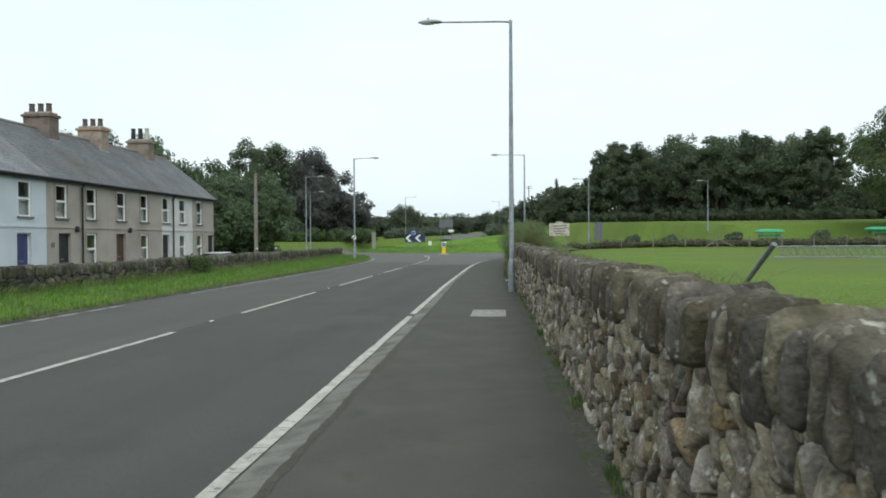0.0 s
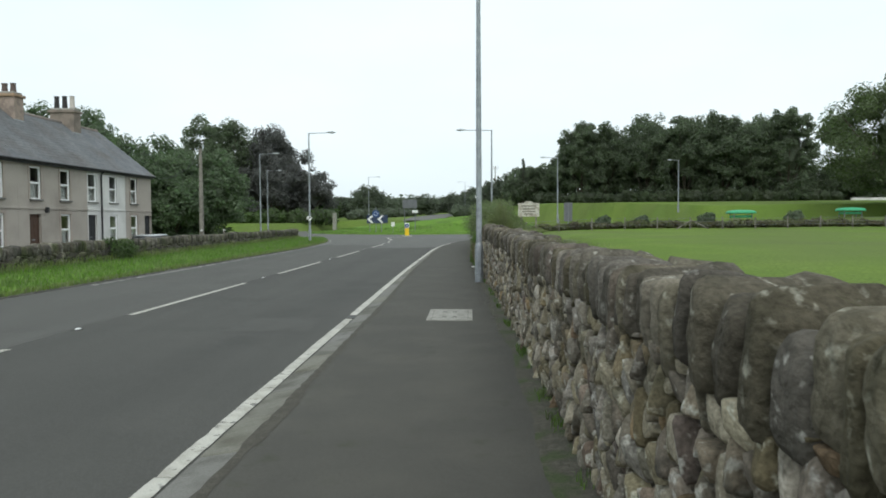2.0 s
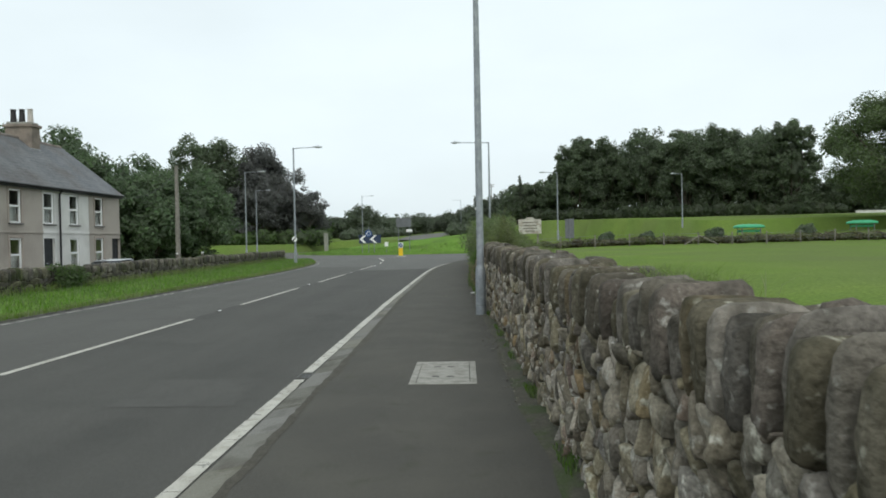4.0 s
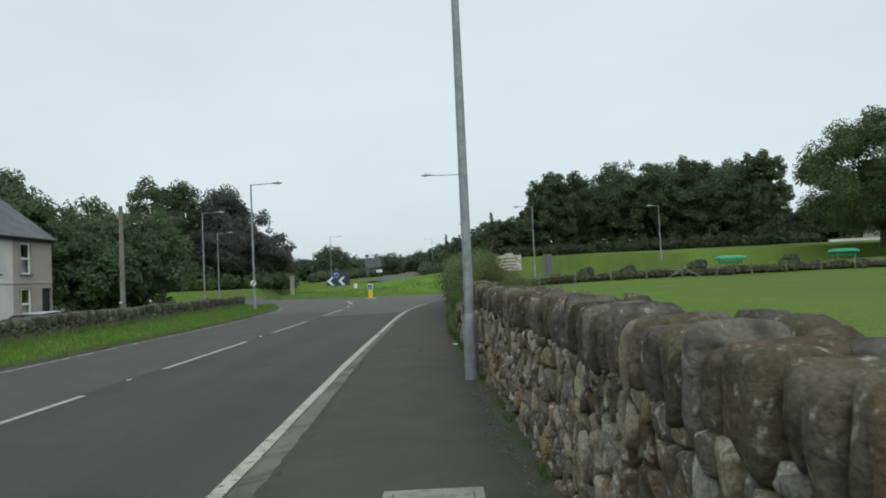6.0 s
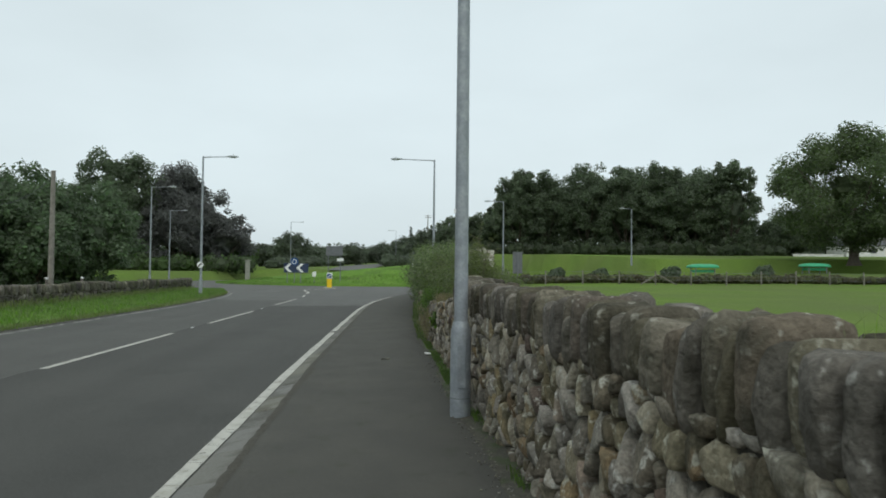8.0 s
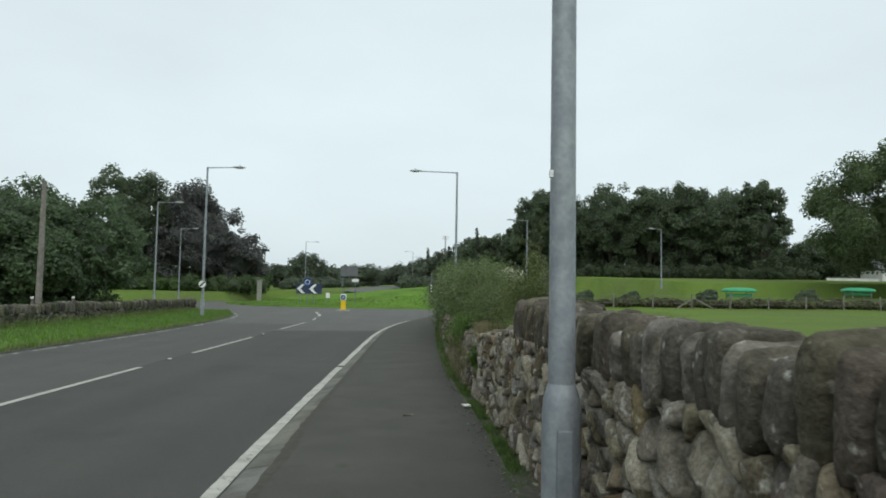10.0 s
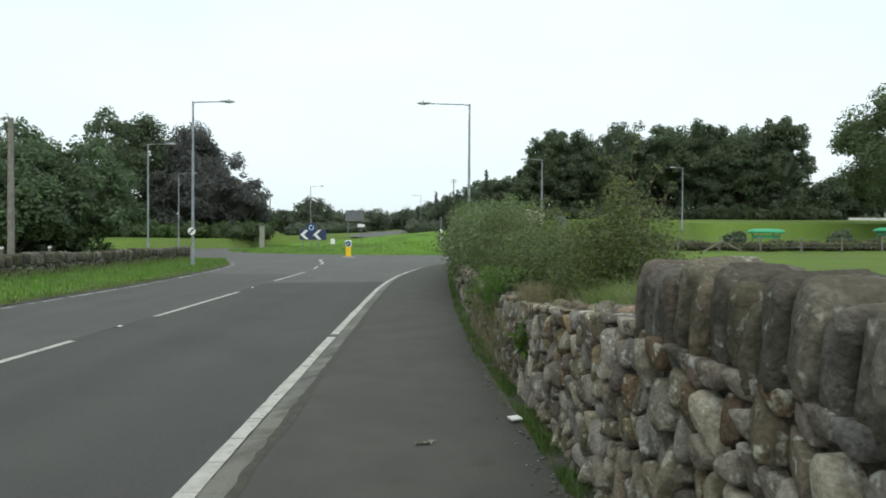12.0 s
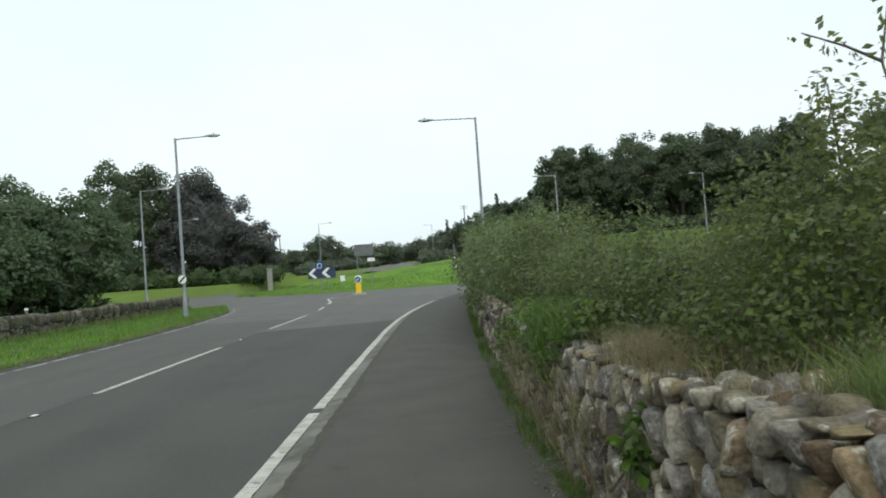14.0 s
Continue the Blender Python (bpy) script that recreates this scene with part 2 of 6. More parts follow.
M["sill"] = mat("sill", (0.16, 0.155, 0.145), 0.85, grain=0.2, grain_scale=20)
M["door_brown"] = mat("door_brown", (0.085, 0.05, 0.035), 0.55, grain=0.25, grain_scale=15)
M["door_dark"] = mat("door_dark", (0.03, 0.032, 0.035), 0.5, grain=0.2, grain_scale=15)
M["door_blue"] = mat("door_blue", (0.05, 0.065, 0.15), 0.45, grain=0.2, grain_scale=15)
M["gutter"] = mat("gutter", (0.03, 0.03, 0.032), 0.5, grain=0.2, grain_scale=15)
M["curtain"] = mat("curtain", (0.55, 0.55, 0.52), 0.9, grain=0.12, grain_scale=8)
M["room"] = mat("room", (0.05, 0.048, 0.045), 0.9, grain=0.2, grain_scale=3)
M["car_silver"] = mat("car_silver", (0.5, 0.51, 0.52), 0.3, grain=0.03, bump=0, metal=0.5, spec=0.6)
M["car_glass"] = mat("car_glass", (0.025, 0.03, 0.032), 0.1, grain=0.05, bump=0, spec=0.8)
M["tyre"] = mat("tyre", (0.025, 0.025, 0.025), 0.9, grain=0.2)
M["sign_white"] = mat("sign_white", (0.72, 0.72, 0.7), 0.5, grain=0.05, bump=0)
M["sign_black"] = mat("sign_black", (0.025, 0.027, 0.03), 0.5, grain=0.1, bump=0)
M["sign_blue"] = mat("sign_blue", (0.025, 0.07, 0.19), 0.5, grain=0.08, bump=0)
M["sign_navy"] = mat("sign_navy", (0.03, 0.045, 0.085), 0.5, grain=0.08, bump=0)
M["sign_grey"] = mat("sign_grey", (0.14, 0.145, 0.15), 0.6, spots=(0.11, 0.115, 0.12), spot_scale=3, grain=0.1, bump=0)
M["board"] = mat("board", (0.5, 0.48, 0.42), 0.85, spots=(0.33, 0.29, 0.24), spot_scale=4, grain=0.3, grain_scale=12)
M["yellow"] = mat("yellow", (0.75, 0.5, 0.02), 0.45, grain=0.05, bump=0)
M["feeder_green"] = mat("feeder_green", (0.06, 0.34, 0.17), 0.5, spots=(0.05, 0.28, 0.14), spot_scale=2, grain=0.08, bump=0)
M["concrete"] = mat("concrete", (0.3, 0.29, 0.26), 0.9, spots=(0.2, 0.195, 0.17), spot_scale=7, grain=0.2, grain_scale=70, bump=0.3)
M["cast_iron"] = mat("cast_iron", (0.1, 0.098, 0.09), 0.7, grain=0.3, grain_scale=50, bump=0.3, metal=0.3)
M["bark"] = mat("bark", (0.085, 0.07, 0.055), 0.95, spots=(0.13, 0.115, 0.09), spot_scale=2, grain=0.3, grain_scale=12, bump=0.5)
M["twig"] = mat("twig", (0.095, 0.08, 0.058), 0.9, grain=0.3, grain_scale=30)
M["leaf_mid"] = leafy("leaf_mid", (0.1, 0.145, 0.06), (0.08, 0.12, 0.05))
# Next four leaf colours are lifted to stand in for veiling haze over the trees.
M["leaf_dark"] = leafy("leaf_dark", (0.15, 0.152, 0.142), (0.125, 0.13, 0.122), thin=0.5)
M["leaf_thicket"] = leafy("leaf_thicket", (0.14, 0.19, 0.105), (0.115, 0.16, 0.09), thin=0.5)
M["leaf_wood"] = leafy("leaf_wood", (0.142, 0.178, 0.108), (0.118, 0.15, 0.092), thin=0.5)
M["leaf_oak"] = leafy("leaf_oak", (0.125, 0.165, 0.075), (0.102, 0.138, 0.064), thin=0.5)
M["leaf_bush"] = leafy("leaf_bush", (0.125, 0.163, 0.066), (0.15, 0.182, 0.078), 0.24, 1.1, 0.5)
M["leaf_bramble"] = leafy("leaf_bramble", (0.145, 0.193, 0.082), (0.17, 0.215, 0.1), 0.3, 2, 0.5)
M["leaf_sapling"] = leafy("leaf_sapling", (0.13, 0.165, 0.062), (0.165, 0.19, 0.078), 0.24, 2, 0.5)
M["leaf_fresh"] = leafy("leaf_fresh", (0.1, 0.165, 0.045), (0.135, 0.195, 0.06), 0.3, 2)
M["fir"] = leafy("fir", (0.085, 0.105, 0.06), (0.066, 0.084, 0.05))
# Distance haze is mixed into this leaf colour: paler and greyer than nearer foliage.
M["far_green_haze"] = leafy("far_green_haze", (0.135, 0.16, 0.112), (0.115, 0.138, 0.095))
M["bank_growth"] = leafy("bank_growth", (0.15, 0.165, 0.08), (0.125, 0.112, 0.07), 0.3, 0.9)
M["litter"] = mat("litter", (0.75, 0.74, 0.7), 0.7, grain=0.1)
M["kerb_dirt"] = mat("kerb_dirt", (0.058, 0.053, 0.042), 0.95, spots=(0.075, 0.07, 0.055), spot_scale=9, grain=0.4, grain_scale=70, bump=0.4)
M["wall_dirt"] = mat("wall_dirt", (0.066, 0.062, 0.048), 0.95, spots=(0.095, 0.088, 0.068), spot_scale=22, grain=0.4, grain_scale=90, bump=0.5, moss=(0.05, 0.066, 0.026), moss_scale=3, moss_lo=0.5, moss_hi=0.62)
M["pebble"] = mat("pebble", (0.12, 0.113, 0.095), 0.9, spots=(0.2, 0.19, 0.16), spot_scale=30, grain=0.3, grain_scale=90, vary=0.35)
M["dead_leaf"] = mat("dead_leaf", (0.2, 0.19, 0.14), 0.9, grain=0.3, grain_scale=30)

glass = bpy.data.materials.new("glass")
glass.use_nodes = True
gb = glass.node_tree.nodes["Principled BSDF"]
gb.inputs["Base Color"].default_value = (0.9, 0.93, 0.93, 1)
gb.inputs["Roughness"].default_value = 0.02
gb.inputs["Transmission Weight"].default_value = 1.0
gb.inputs["IOR"].default_value = 1.45
M["glass"] = glass

# ---- mesh helpers ----


def put(name, bm, material, parent=None, label="", smooth=False):
    me = bpy.data.meshes.new(name)
    if smooth:
        for f in bm.faces:
            f.smooth = True
    bm.to_mesh(me)
    bm.free()
    me.materials.append(material)
    ob = new(name, me)
    if parent:
        ob.parent = parent
    if label:
        ob["label"] = label
    return ob


def part(name, bm, material, parent, label="", smooth=False):
    return put(name, bm, material, parent, label, smooth)


def raw(name, verts, faces, material, parent=None, label="", smooth=False):
    me = bpy.data.meshes.new(name)
    me.from_pydata([tuple(map(float, v)) for v in verts], [], [tuple(map(int, f)) for f in faces])
    me.update()
    if smooth:
        me.polygons.foreach_set("use_smooth", [True] * len(me.polygons))
    me.materials.append(material)
    ob = new(name, me)
    if parent:
        ob.parent = parent
    if label:
        ob["label"] = label
    return ob


def box(x0, x1, y0, y1, z0, z1, bevel=0.0, bm=None):
    bm = bm or bmesh.new()
    made = bmesh.ops.create_cube(bm, size=1)["verts"]
    for v in made:
        v.co = Vector(((x0 + x1) / 2 + v.co.x * (x1 - x0), (y0 + y1) / 2 + v.co.y * (y1 - y0), (z0 + z1) / 2 + v.co.z * (z1 - z0)))
    if bevel:
        edges = list({e for v in made for e in v.link_edges})
        bmesh.ops.bevel(bm, geom=edges, offset=bevel, segments=2, affect="EDGES", profile=0.5)
    return bm


def tube(points, radii, sides=10, bm=None, cap=True):
    """A round bar along points, with a radius at each."""
    bm = bm or bmesh.new()
    pts = [Vector(p) for p in points]
    if isinstance(radii, (int, float)):
        radii = [radii] * len(pts)
    rings = []
    side = None
    for i, p in enumerate(pts):
        d = (pts[min(i + 1, len(pts) - 1)] - pts[max(i - 1, 0)]).normalized()
        side = d.orthogonal().normalized() if side is None else (side - d * side.dot(d)).normalized()
        up = d.cross(side)
        rings.append([bm.verts.new(p + (side * math.cos(a) + up * math.sin(a)) * radii[i]) for a in (2 * math.pi * k / sides for k in range(sides))])
    for a, c in zip(rings, rings[1:]):
        for k in range(sides):
            bm.faces.new((a[k], a[(k + 1) % sides], c[(k + 1) % sides], c[k]))
    if cap:
        bm.faces.new([bm.verts.new(v.co) for v in rings[0][::-1]])
        bm.faces.new([bm.verts.new(v.co) for v in rings[-1]])
    return bm


def thing(name, at, label, category, group="", kind="", turn=0.0):
    ob = new(name)
    ob.empty_display_size = 0.2
    ob.matrix_basis = pose(*at, 0, 0, turn)
    return tagged(ob, label, category, group, kind)


def lerp_line(pts, y):
    ys = [p[0] for p in pts]
    return float(np.interp(y, ys, [p[1] for p in pts]))


def smooth01(a, lo, hi):
    t = np.clip((a - lo) / (hi - lo), 0, 1)
    return t * t * (3 - 2 * t)


# ---- plan of the road, kerbs and walls ----
ROAD_Z = -0.08
ISLAND = (-4.0, 105.0, 18.0)
CENTRE_X = -5.24
WALL_FOOT = [(-12, 1.6), (0, 1.485), (7, 1.385), (12, 1.31), (16.5, 1.235), (20, 1.15), (22, 1.09), (24, 1.03), (25.5, 1.02), (27, 0.99), (30, 0.9), (36, 0.91), (45, 1.1), (56, 1.5), (63, 1.95), (70, 3.6), (76, 6.6), (80, 10)]
LEFT_WALL = [(-30, -12.3), (18, -12.8), (40, -13.2), (65.5, -14.2)]


def edge_x(y):
    """Outer edge of the white edge line beside the kerb."""
    x = float(np.interp(y, [-12, 4, 16, 26, 36, 45], [-1.28, -1.32, -1.42, -1.51, -1.49, -1.44]))
    return x + (0.0047 * (y - 42) ** 2 if y > 42 else 0.0)


def kerb_back(y):
    """Back edge of the kerb, where the footway begins."""
    return edge_x(y) + float(np.interp(y, [0, 18, 26], [0.5, 0.49, 0.42]))


RIGHT_KERB = [(edge_x(y) + 0.2, y) for y in np.arange(-30, 62.1, 2)] + [(2.0, 66.5), (4.2, 71), (8, 76), (14, 81), (24, 85), (60, 90)]
LEFT_KERB = [(-9.25, y) for y in np.arange(-30, 44.1, 2)] + [(-9.4, 48), (-9.7, 53), (-10.2, 58), (-10.9, 62), (-12.2, 66.5), (-14.6, 71.5), (-18.5, 76), (-25, 80), (-36, 83), (-75, 86)]
FAR_EDGE = [(60, 99), (30, 97), (26, 112), (16, 126), (-1, 131.6), (-9, 131.6), (-22, 126), (-29, 114), (-33, 99), (-75, 97)]
ROAD_POLY = np.array(RIGHT_KERB + FAR_EDGE + LEFT_KERB[::-1])


def inside_road(px, py):
    x, y = ROAD_POLY[:, 0], ROAD_POLY[:, 1]
    x2, y2 = np.roll(x, -1), np.roll(y, -1)
    hit = np.zeros(px.shape, bool)
    near = np.full(px.shape, 1e9)
    for a, b, c, d in zip(x, y, x2, y2):
        if b != d:
            hit ^= ((b > py) != (d > py)) & (px < (c - a) * (py - b) / (d - b) + a)
        ux, uy = c - a, d - b
        t = np.clip(((px - a) * ux + (py - b) * uy) / max(1e-9, ux * ux + uy * uy), 0, 1)
        near = np.minimum(near, np.hypot(px - a - t * ux, py - b - t * uy))
    return hit, near


def land(x, y):
    """Height of the open ground."""
    x, y = np.asarray(x, float), np.asarray(y, float)
    field = np.interp(y, [-60, 0, 60, 72, 85, 100, 122, 200, 400], [0.5, 0.5, 0.5, 0.58, 1.5, 3.3, 4.3, 6, 9])
    field = field + 0.004 * np.clip(x - 20, 0, 80) * smooth01(y, 70, 110)
    north = smooth01(y, 88, 150) * 2.0 + np.clip(y - 140, 0, 400) * 0.014
    west = -0.12 + smooth01(y, 86, 120) * 1.4 + np.clip(y - 120, 0, 400) * 0.012
    t = smooth01(x, -40, -12)
    z = west * (1 - t) + north * t
    u = smooth01(x, 3, 9) * (1 - smooth01(y, 60, 90)) + smooth01(x, 4, 16) * smooth01(y, 60, 90)
    z = z * (1 - u) + field * u
    z = z + 0.05 * np.sin(x * 0.37 + 1.3) * np.sin(y * 0.29) * np.clip((np.abs(x) - 16) / 10, 0, 1)
    forecourt = (x < -14) & (x > -34) & (y < 60)
    return np.where(forecourt, -0.5, z)


# ---- ground, road, pavement ----
gx = np.concatenate([[-3000, -900, -400, -250], np.arange(-180, -40, 6), np.arange(-40, 40, 1.6), np.arange(40, 160, 6), [200, 300, 500, 1000, 3000]])
gy = np.concatenate([[-3000, -600, -150], np.arange(-60, 0, 6), np.arange(0, 135, 1.6), np.arange(136, 300, 7), [330, 400, 500, 800, 1500, 3000]])
GX, GY = np.meshgrid(gx, gy, indexing="ij")
GZ = land(GX, GY)
hit, near = inside_road(GX, GY)
right_strip = (GX > -9) & (GX < np.interp(GY, [p[0] for p in WALL_FOOT], [p[1] for p in WALL_FOOT]) + 0.3) & (GY < 80)
left_strip = (GX < -5) & (GX > np.interp(GY, [p[0] for p in LEFT_WALL], [p[1] for p in LEFT_WALL]) - 0.4) & (GY < 68)
GZ = np.where(hit | (near < 1.2) | right_strip | left_strip, -0.45, GZ)
nx, ny = GX.shape
idx = np.arange(nx * ny).reshape(nx, ny)
quads = np.stack([idx[:-1, :-1], idx[1:, :-1], idx[1:, 1:], idx[:-1, 1:]], -1).reshape(-1, 4)
ground = raw("ground", np.stack([GX, GY, GZ], -1).reshape(-1, 3), quads, M["grass"], smooth=True)
tagged(ground, "green grazed pasture rising gently to a crest", "ground", kind="structure")

bm = bmesh.new()
top = bm.faces.new([bm.verts.new((x, y, ROAD_Z)) for x, y in ROAD_POLY])
bmesh.ops.triangulate(bm, faces=[top])
road = tagged(put("road", bm, M["asphalt"]), "worn dark grey asphalt road widening into a roundabout", "road", kind="structure")


def ribbon(name, left, right, material, thick=0.0, steps=1, crown=0.0):
    """A sheet between two lines of (x, y, z)."""
    verts, faces = [], []
    n = steps + 1
    for a, b in zip(left, right):
        for k in range(n):
            t = k / steps
            p = [a[i] + (b[i] - a[i]) * t for i in range(3)]
            p[2] += crown * math.sin(math.pi * t)
            verts.append(p)
    for i in range(len(left) - 1):
        for k in range(steps):
            o = i * n + k
            faces.append((o, o + 1, o + n + 1, o + n))
    return raw(name, verts, faces, material, smooth=True)


ys = list(np.arange(-12, 62.1, 1.0))
pave = ribbon("pavement", [(kerb_back(y) - 0.02, y, 0) for y in ys] + [(2.3, 66.4, 0), (4.5, 70.8, 0), (8.2, 75.7, 0), (14, 80.6, 0)],
              [(lerp_line(WALL_FOOT, y) + 0.05, y, 0) for y in ys] + [(4.2, 64.5, 0), (6.5, 69, 0), (10, 73.5, 0), (15, 78, 0)], M["footway"], steps=3)
tagged(pave, "dark tarmac footway, stained and worn", "pavement", kind="structure")

vy = [p[1] for p in LEFT_KERB if p[1] < 76]
verge = ribbon("grass_verge", [(lerp_line(LEFT_WALL, y) - 0.1 if y < 65.5 else lerp_line(LEFT_WALL, 65.5) - (y - 65.5) * 1.2, y, 0.06) for y in vy],
               [(p[0] - 0.12, p[1], -0.02) for p in LEFT_KERB if p[1] < 76], M["verge"], steps=5, crown=0.06)
tagged(verge, "lush green roadside grass verge below a low stone wall", "grass", kind="structure")

# island of the roundabout
ix, iy, ir = ISLAND
verts, faces = [(ix, iy, 2.2)], []
RINGS, SEG = 14, 96
for r in range(1, RINGS + 1):
    rad = ir * r / RINGS
    for s in range(SEG):
        a = 2 * math.pi * s / SEG
        x, y = ix + rad * math.cos(a), iy + rad * math.sin(a)
        rise = float(smooth01(np.array(ir - rad), 0, 11)) * (0.95 + float(np.clip((x + 11) * 0.1, 0, 1.5)))
        verts.append((x, y, 0.06 + rise + 0.05 * math.sin(x * 1.3) * math.sin(y * 1.1)))
verts[0] = (ix, iy, 0.06 + 0.95 + 0.7)
for s in range(SEG):
    faces.append((0, 1 + s, 1 + (s + 1) % SEG))
for r in range(RINGS - 1):
    for s in range(SEG):
        a, b = 1 + r * SEG + s, 1 + r * SEG + (s + 1) % SEG
        faces.append((a, a + SEG, b + SEG, b))
base = len(verts)
for s in range(SEG):
    x, y, z = verts[1 + (RINGS - 1) * SEG + s]
    verts.append((x, y, ROAD_Z - 0.1))
for s in range(SEG):
    a, b = 1 + (RINGS - 1) * SEG + s, 1 + (RINGS - 1) * SEG + (s + 1) % SEG
    faces.append((a, base + s, base + (s + 1) % SEG, b))
tagged(raw("grass_island", verts, faces, M["verge"], smooth=True), "mounded grass island in the middle of the roundabout", "grass", kind="structure")

# road that leaves northwards
ny_ = np.arange(128, 420, 6.0)
north_x = [-7.5 + 0.00012 * (y - 128) ** 2 for y in ny_]
tagged(ribbon("north_road", [(x - 3.6, y, float(land(x - 3.6, y)) + 0.15) for x, y in zip(north_x, ny_)],
              [(x + 3.6, y, float(land(x + 3.6, y)) + 0.15) for x, y in zip(north_x, ny_)], M["asphalt"], steps=2), "distant grey asphalt road climbing away", "road", kind="structure")

# darker, newer surface of the near lane
rp = random.Random(8)
ly = [float(y) for y in np.arange(-30, 46.1, 0.5)]
tagged(ribbon("near_lane", [(CENTRE_X - 0.11 + rp.uniform(-0.02, 0.02), y + 0.0, ROAD_Z + 0.003) for y in ly],
              [(edge_x(y) + 0.22, y + (1.2 if y > 45.9 else 0.0), ROAD_Z + 0.003) for y in ly], M["asphalt_dark"], steps=2), "darker resurfaced near lane of the asphalt road", "road", kind="structure")

fy = [float(y) for y in np.arange(-30, 52.1, 2)]
tagged(ribbon("far_lane", [(lerp_line([(q[1], q[0]) for q in LEFT_KERB], y), y, ROAD_Z + 0.003) for y in fy],
              [(CENTRE_X - 0.14, y, ROAD_Z + 0.003) for y in fy], M["asphalt_mid"], steps=2), "mid-grey worn far lane of the asphalt road", "road", kind="structure")

# repaired patch in the near lane
M["patch"] = mat("patch", (0.071, 0.069, 0.062), 0.85, spots=(0.062, 0.06, 0.054), spot_scale=2.5, grain=0.3, grain_scale=150, bump=0.3)
rp = random.Random(5)
tagged(ribbon("road_patch", [(-3.0 + rp.uniform(-0.06, 0.06), 14.5 + 0.2 * k, ROAD_Z + 0.006) for k in range(8)], [(-1.75 + rp.uniform(-0.06, 0.06), 14.5 + 0.2 * k, ROAD_Z + 0.006) for k in range(8)], M["patch"]),
       "paler repaired patch in the asphalt", "road patch", kind="structure")

# ---- road markings ----


def marking(name, left, right, label, paint="paint"):
    ob = ribbon(name, left, right, M[paint])
    return tagged(ob, label, "road marking", kind="structure")


PAINT_Z = ROAD_Z + 0.009
rc = random.Random(17)


def chip(y):
    """How far the worn edge of the paint is broken away."""
    return rc.uniform(0, 0.006) + (rc.uniform(0.005, 0.015) if rc.random() < 0.06 else 0) + 0.004 * math.sin(y * 1.7)


JOINTS = [(-12, 15.8), (16.22, 32.76), (33.0, 58.5)]
for a, b in JOINTS:
    lv, lf = [], []
    y = a
    while y < b:
        end = min(b, y + 0.6 + rc.uniform(-0.02, 0.02))
        rows_ = [y + (end - 0.007 - y) * k / 4 for k in range(5)]
        for k, q in enumerate(rows_):
            lv += [(edge_x(q) + 0.012 + chip(q), q + rc.uniform(-0.003, 0.003), PAINT_Z), (edge_x(q) + 0.148 - chip(q + 40), q + rc.uniform(-0.003, 0.003), PAINT_Z)]
            if k:
                n = len(lv)
                lf.append((n - 4, n - 3, n - 1, n - 2))
        y = end
    tagged(raw("edge_line", lv, lf, M["paint"]), "worn white edge line cracked at each kerb block", "road marking", kind="structure")
for k in range(6):
    y1 = 12.97 + 9.63 * (k - 1) if k < 5 else 53.5
    y0 = y1 - 6.3
    x = CENTRE_X if k < 5 else CENTRE_X - 0.06
    marking("centre_dash", [(x - 0.06, y0, PAINT_Z), (x - 0.06, y1, PAINT_Z)], [(x + 0.06, y0, PAINT_Z), (x + 0.06, y1, PAINT_Z)], "white centre line dash")
yy = [52 + i for i in range(9)]
for y0, y1 in ((57.0, 60.3),):
    marking("centre_dash", [(-5.45, y0, PAINT_Z), (-5.75, y1, PAINT_Z)], [(-5.33, y0, PAINT_Z), (-5.63, y1, PAINT_Z)], "white centre line dash")
tip = [(-5.9, 63), (-6.2, 66), (-6.8, 69), (-7.2, 71.5), (-6.9, 73.2), (-6.1, 74.2)]
marking("splitter_line", [(x - 0.09, y, PAINT_Z) for x, y in tip], [(x + 0.09, y, PAINT_Z) for x, y in tip], "curved white line round the splitter island")
lk = [p for p in LEFT_KERB if -10 < p[1] < 68.5]
marking("verge_line", [(p[0] + 0.18, p[1], PAINT_Z) for p in lk if p[1] < 20], [(p[0] + 0.3, p[1], PAINT_Z) for p in lk if p[1] < 20], "faded white edge line by the verge", "paint_worn")
marking("verge_line", [(p[0] + 0.18, p[1], PAINT_Z) for p in lk if p[1] > 21], [(p[0] + 0.3, p[1], PAINT_Z) for p in lk if p[1] > 21], "faded white edge line by the verge", "paint_worn")

# ---- lamp columns ----


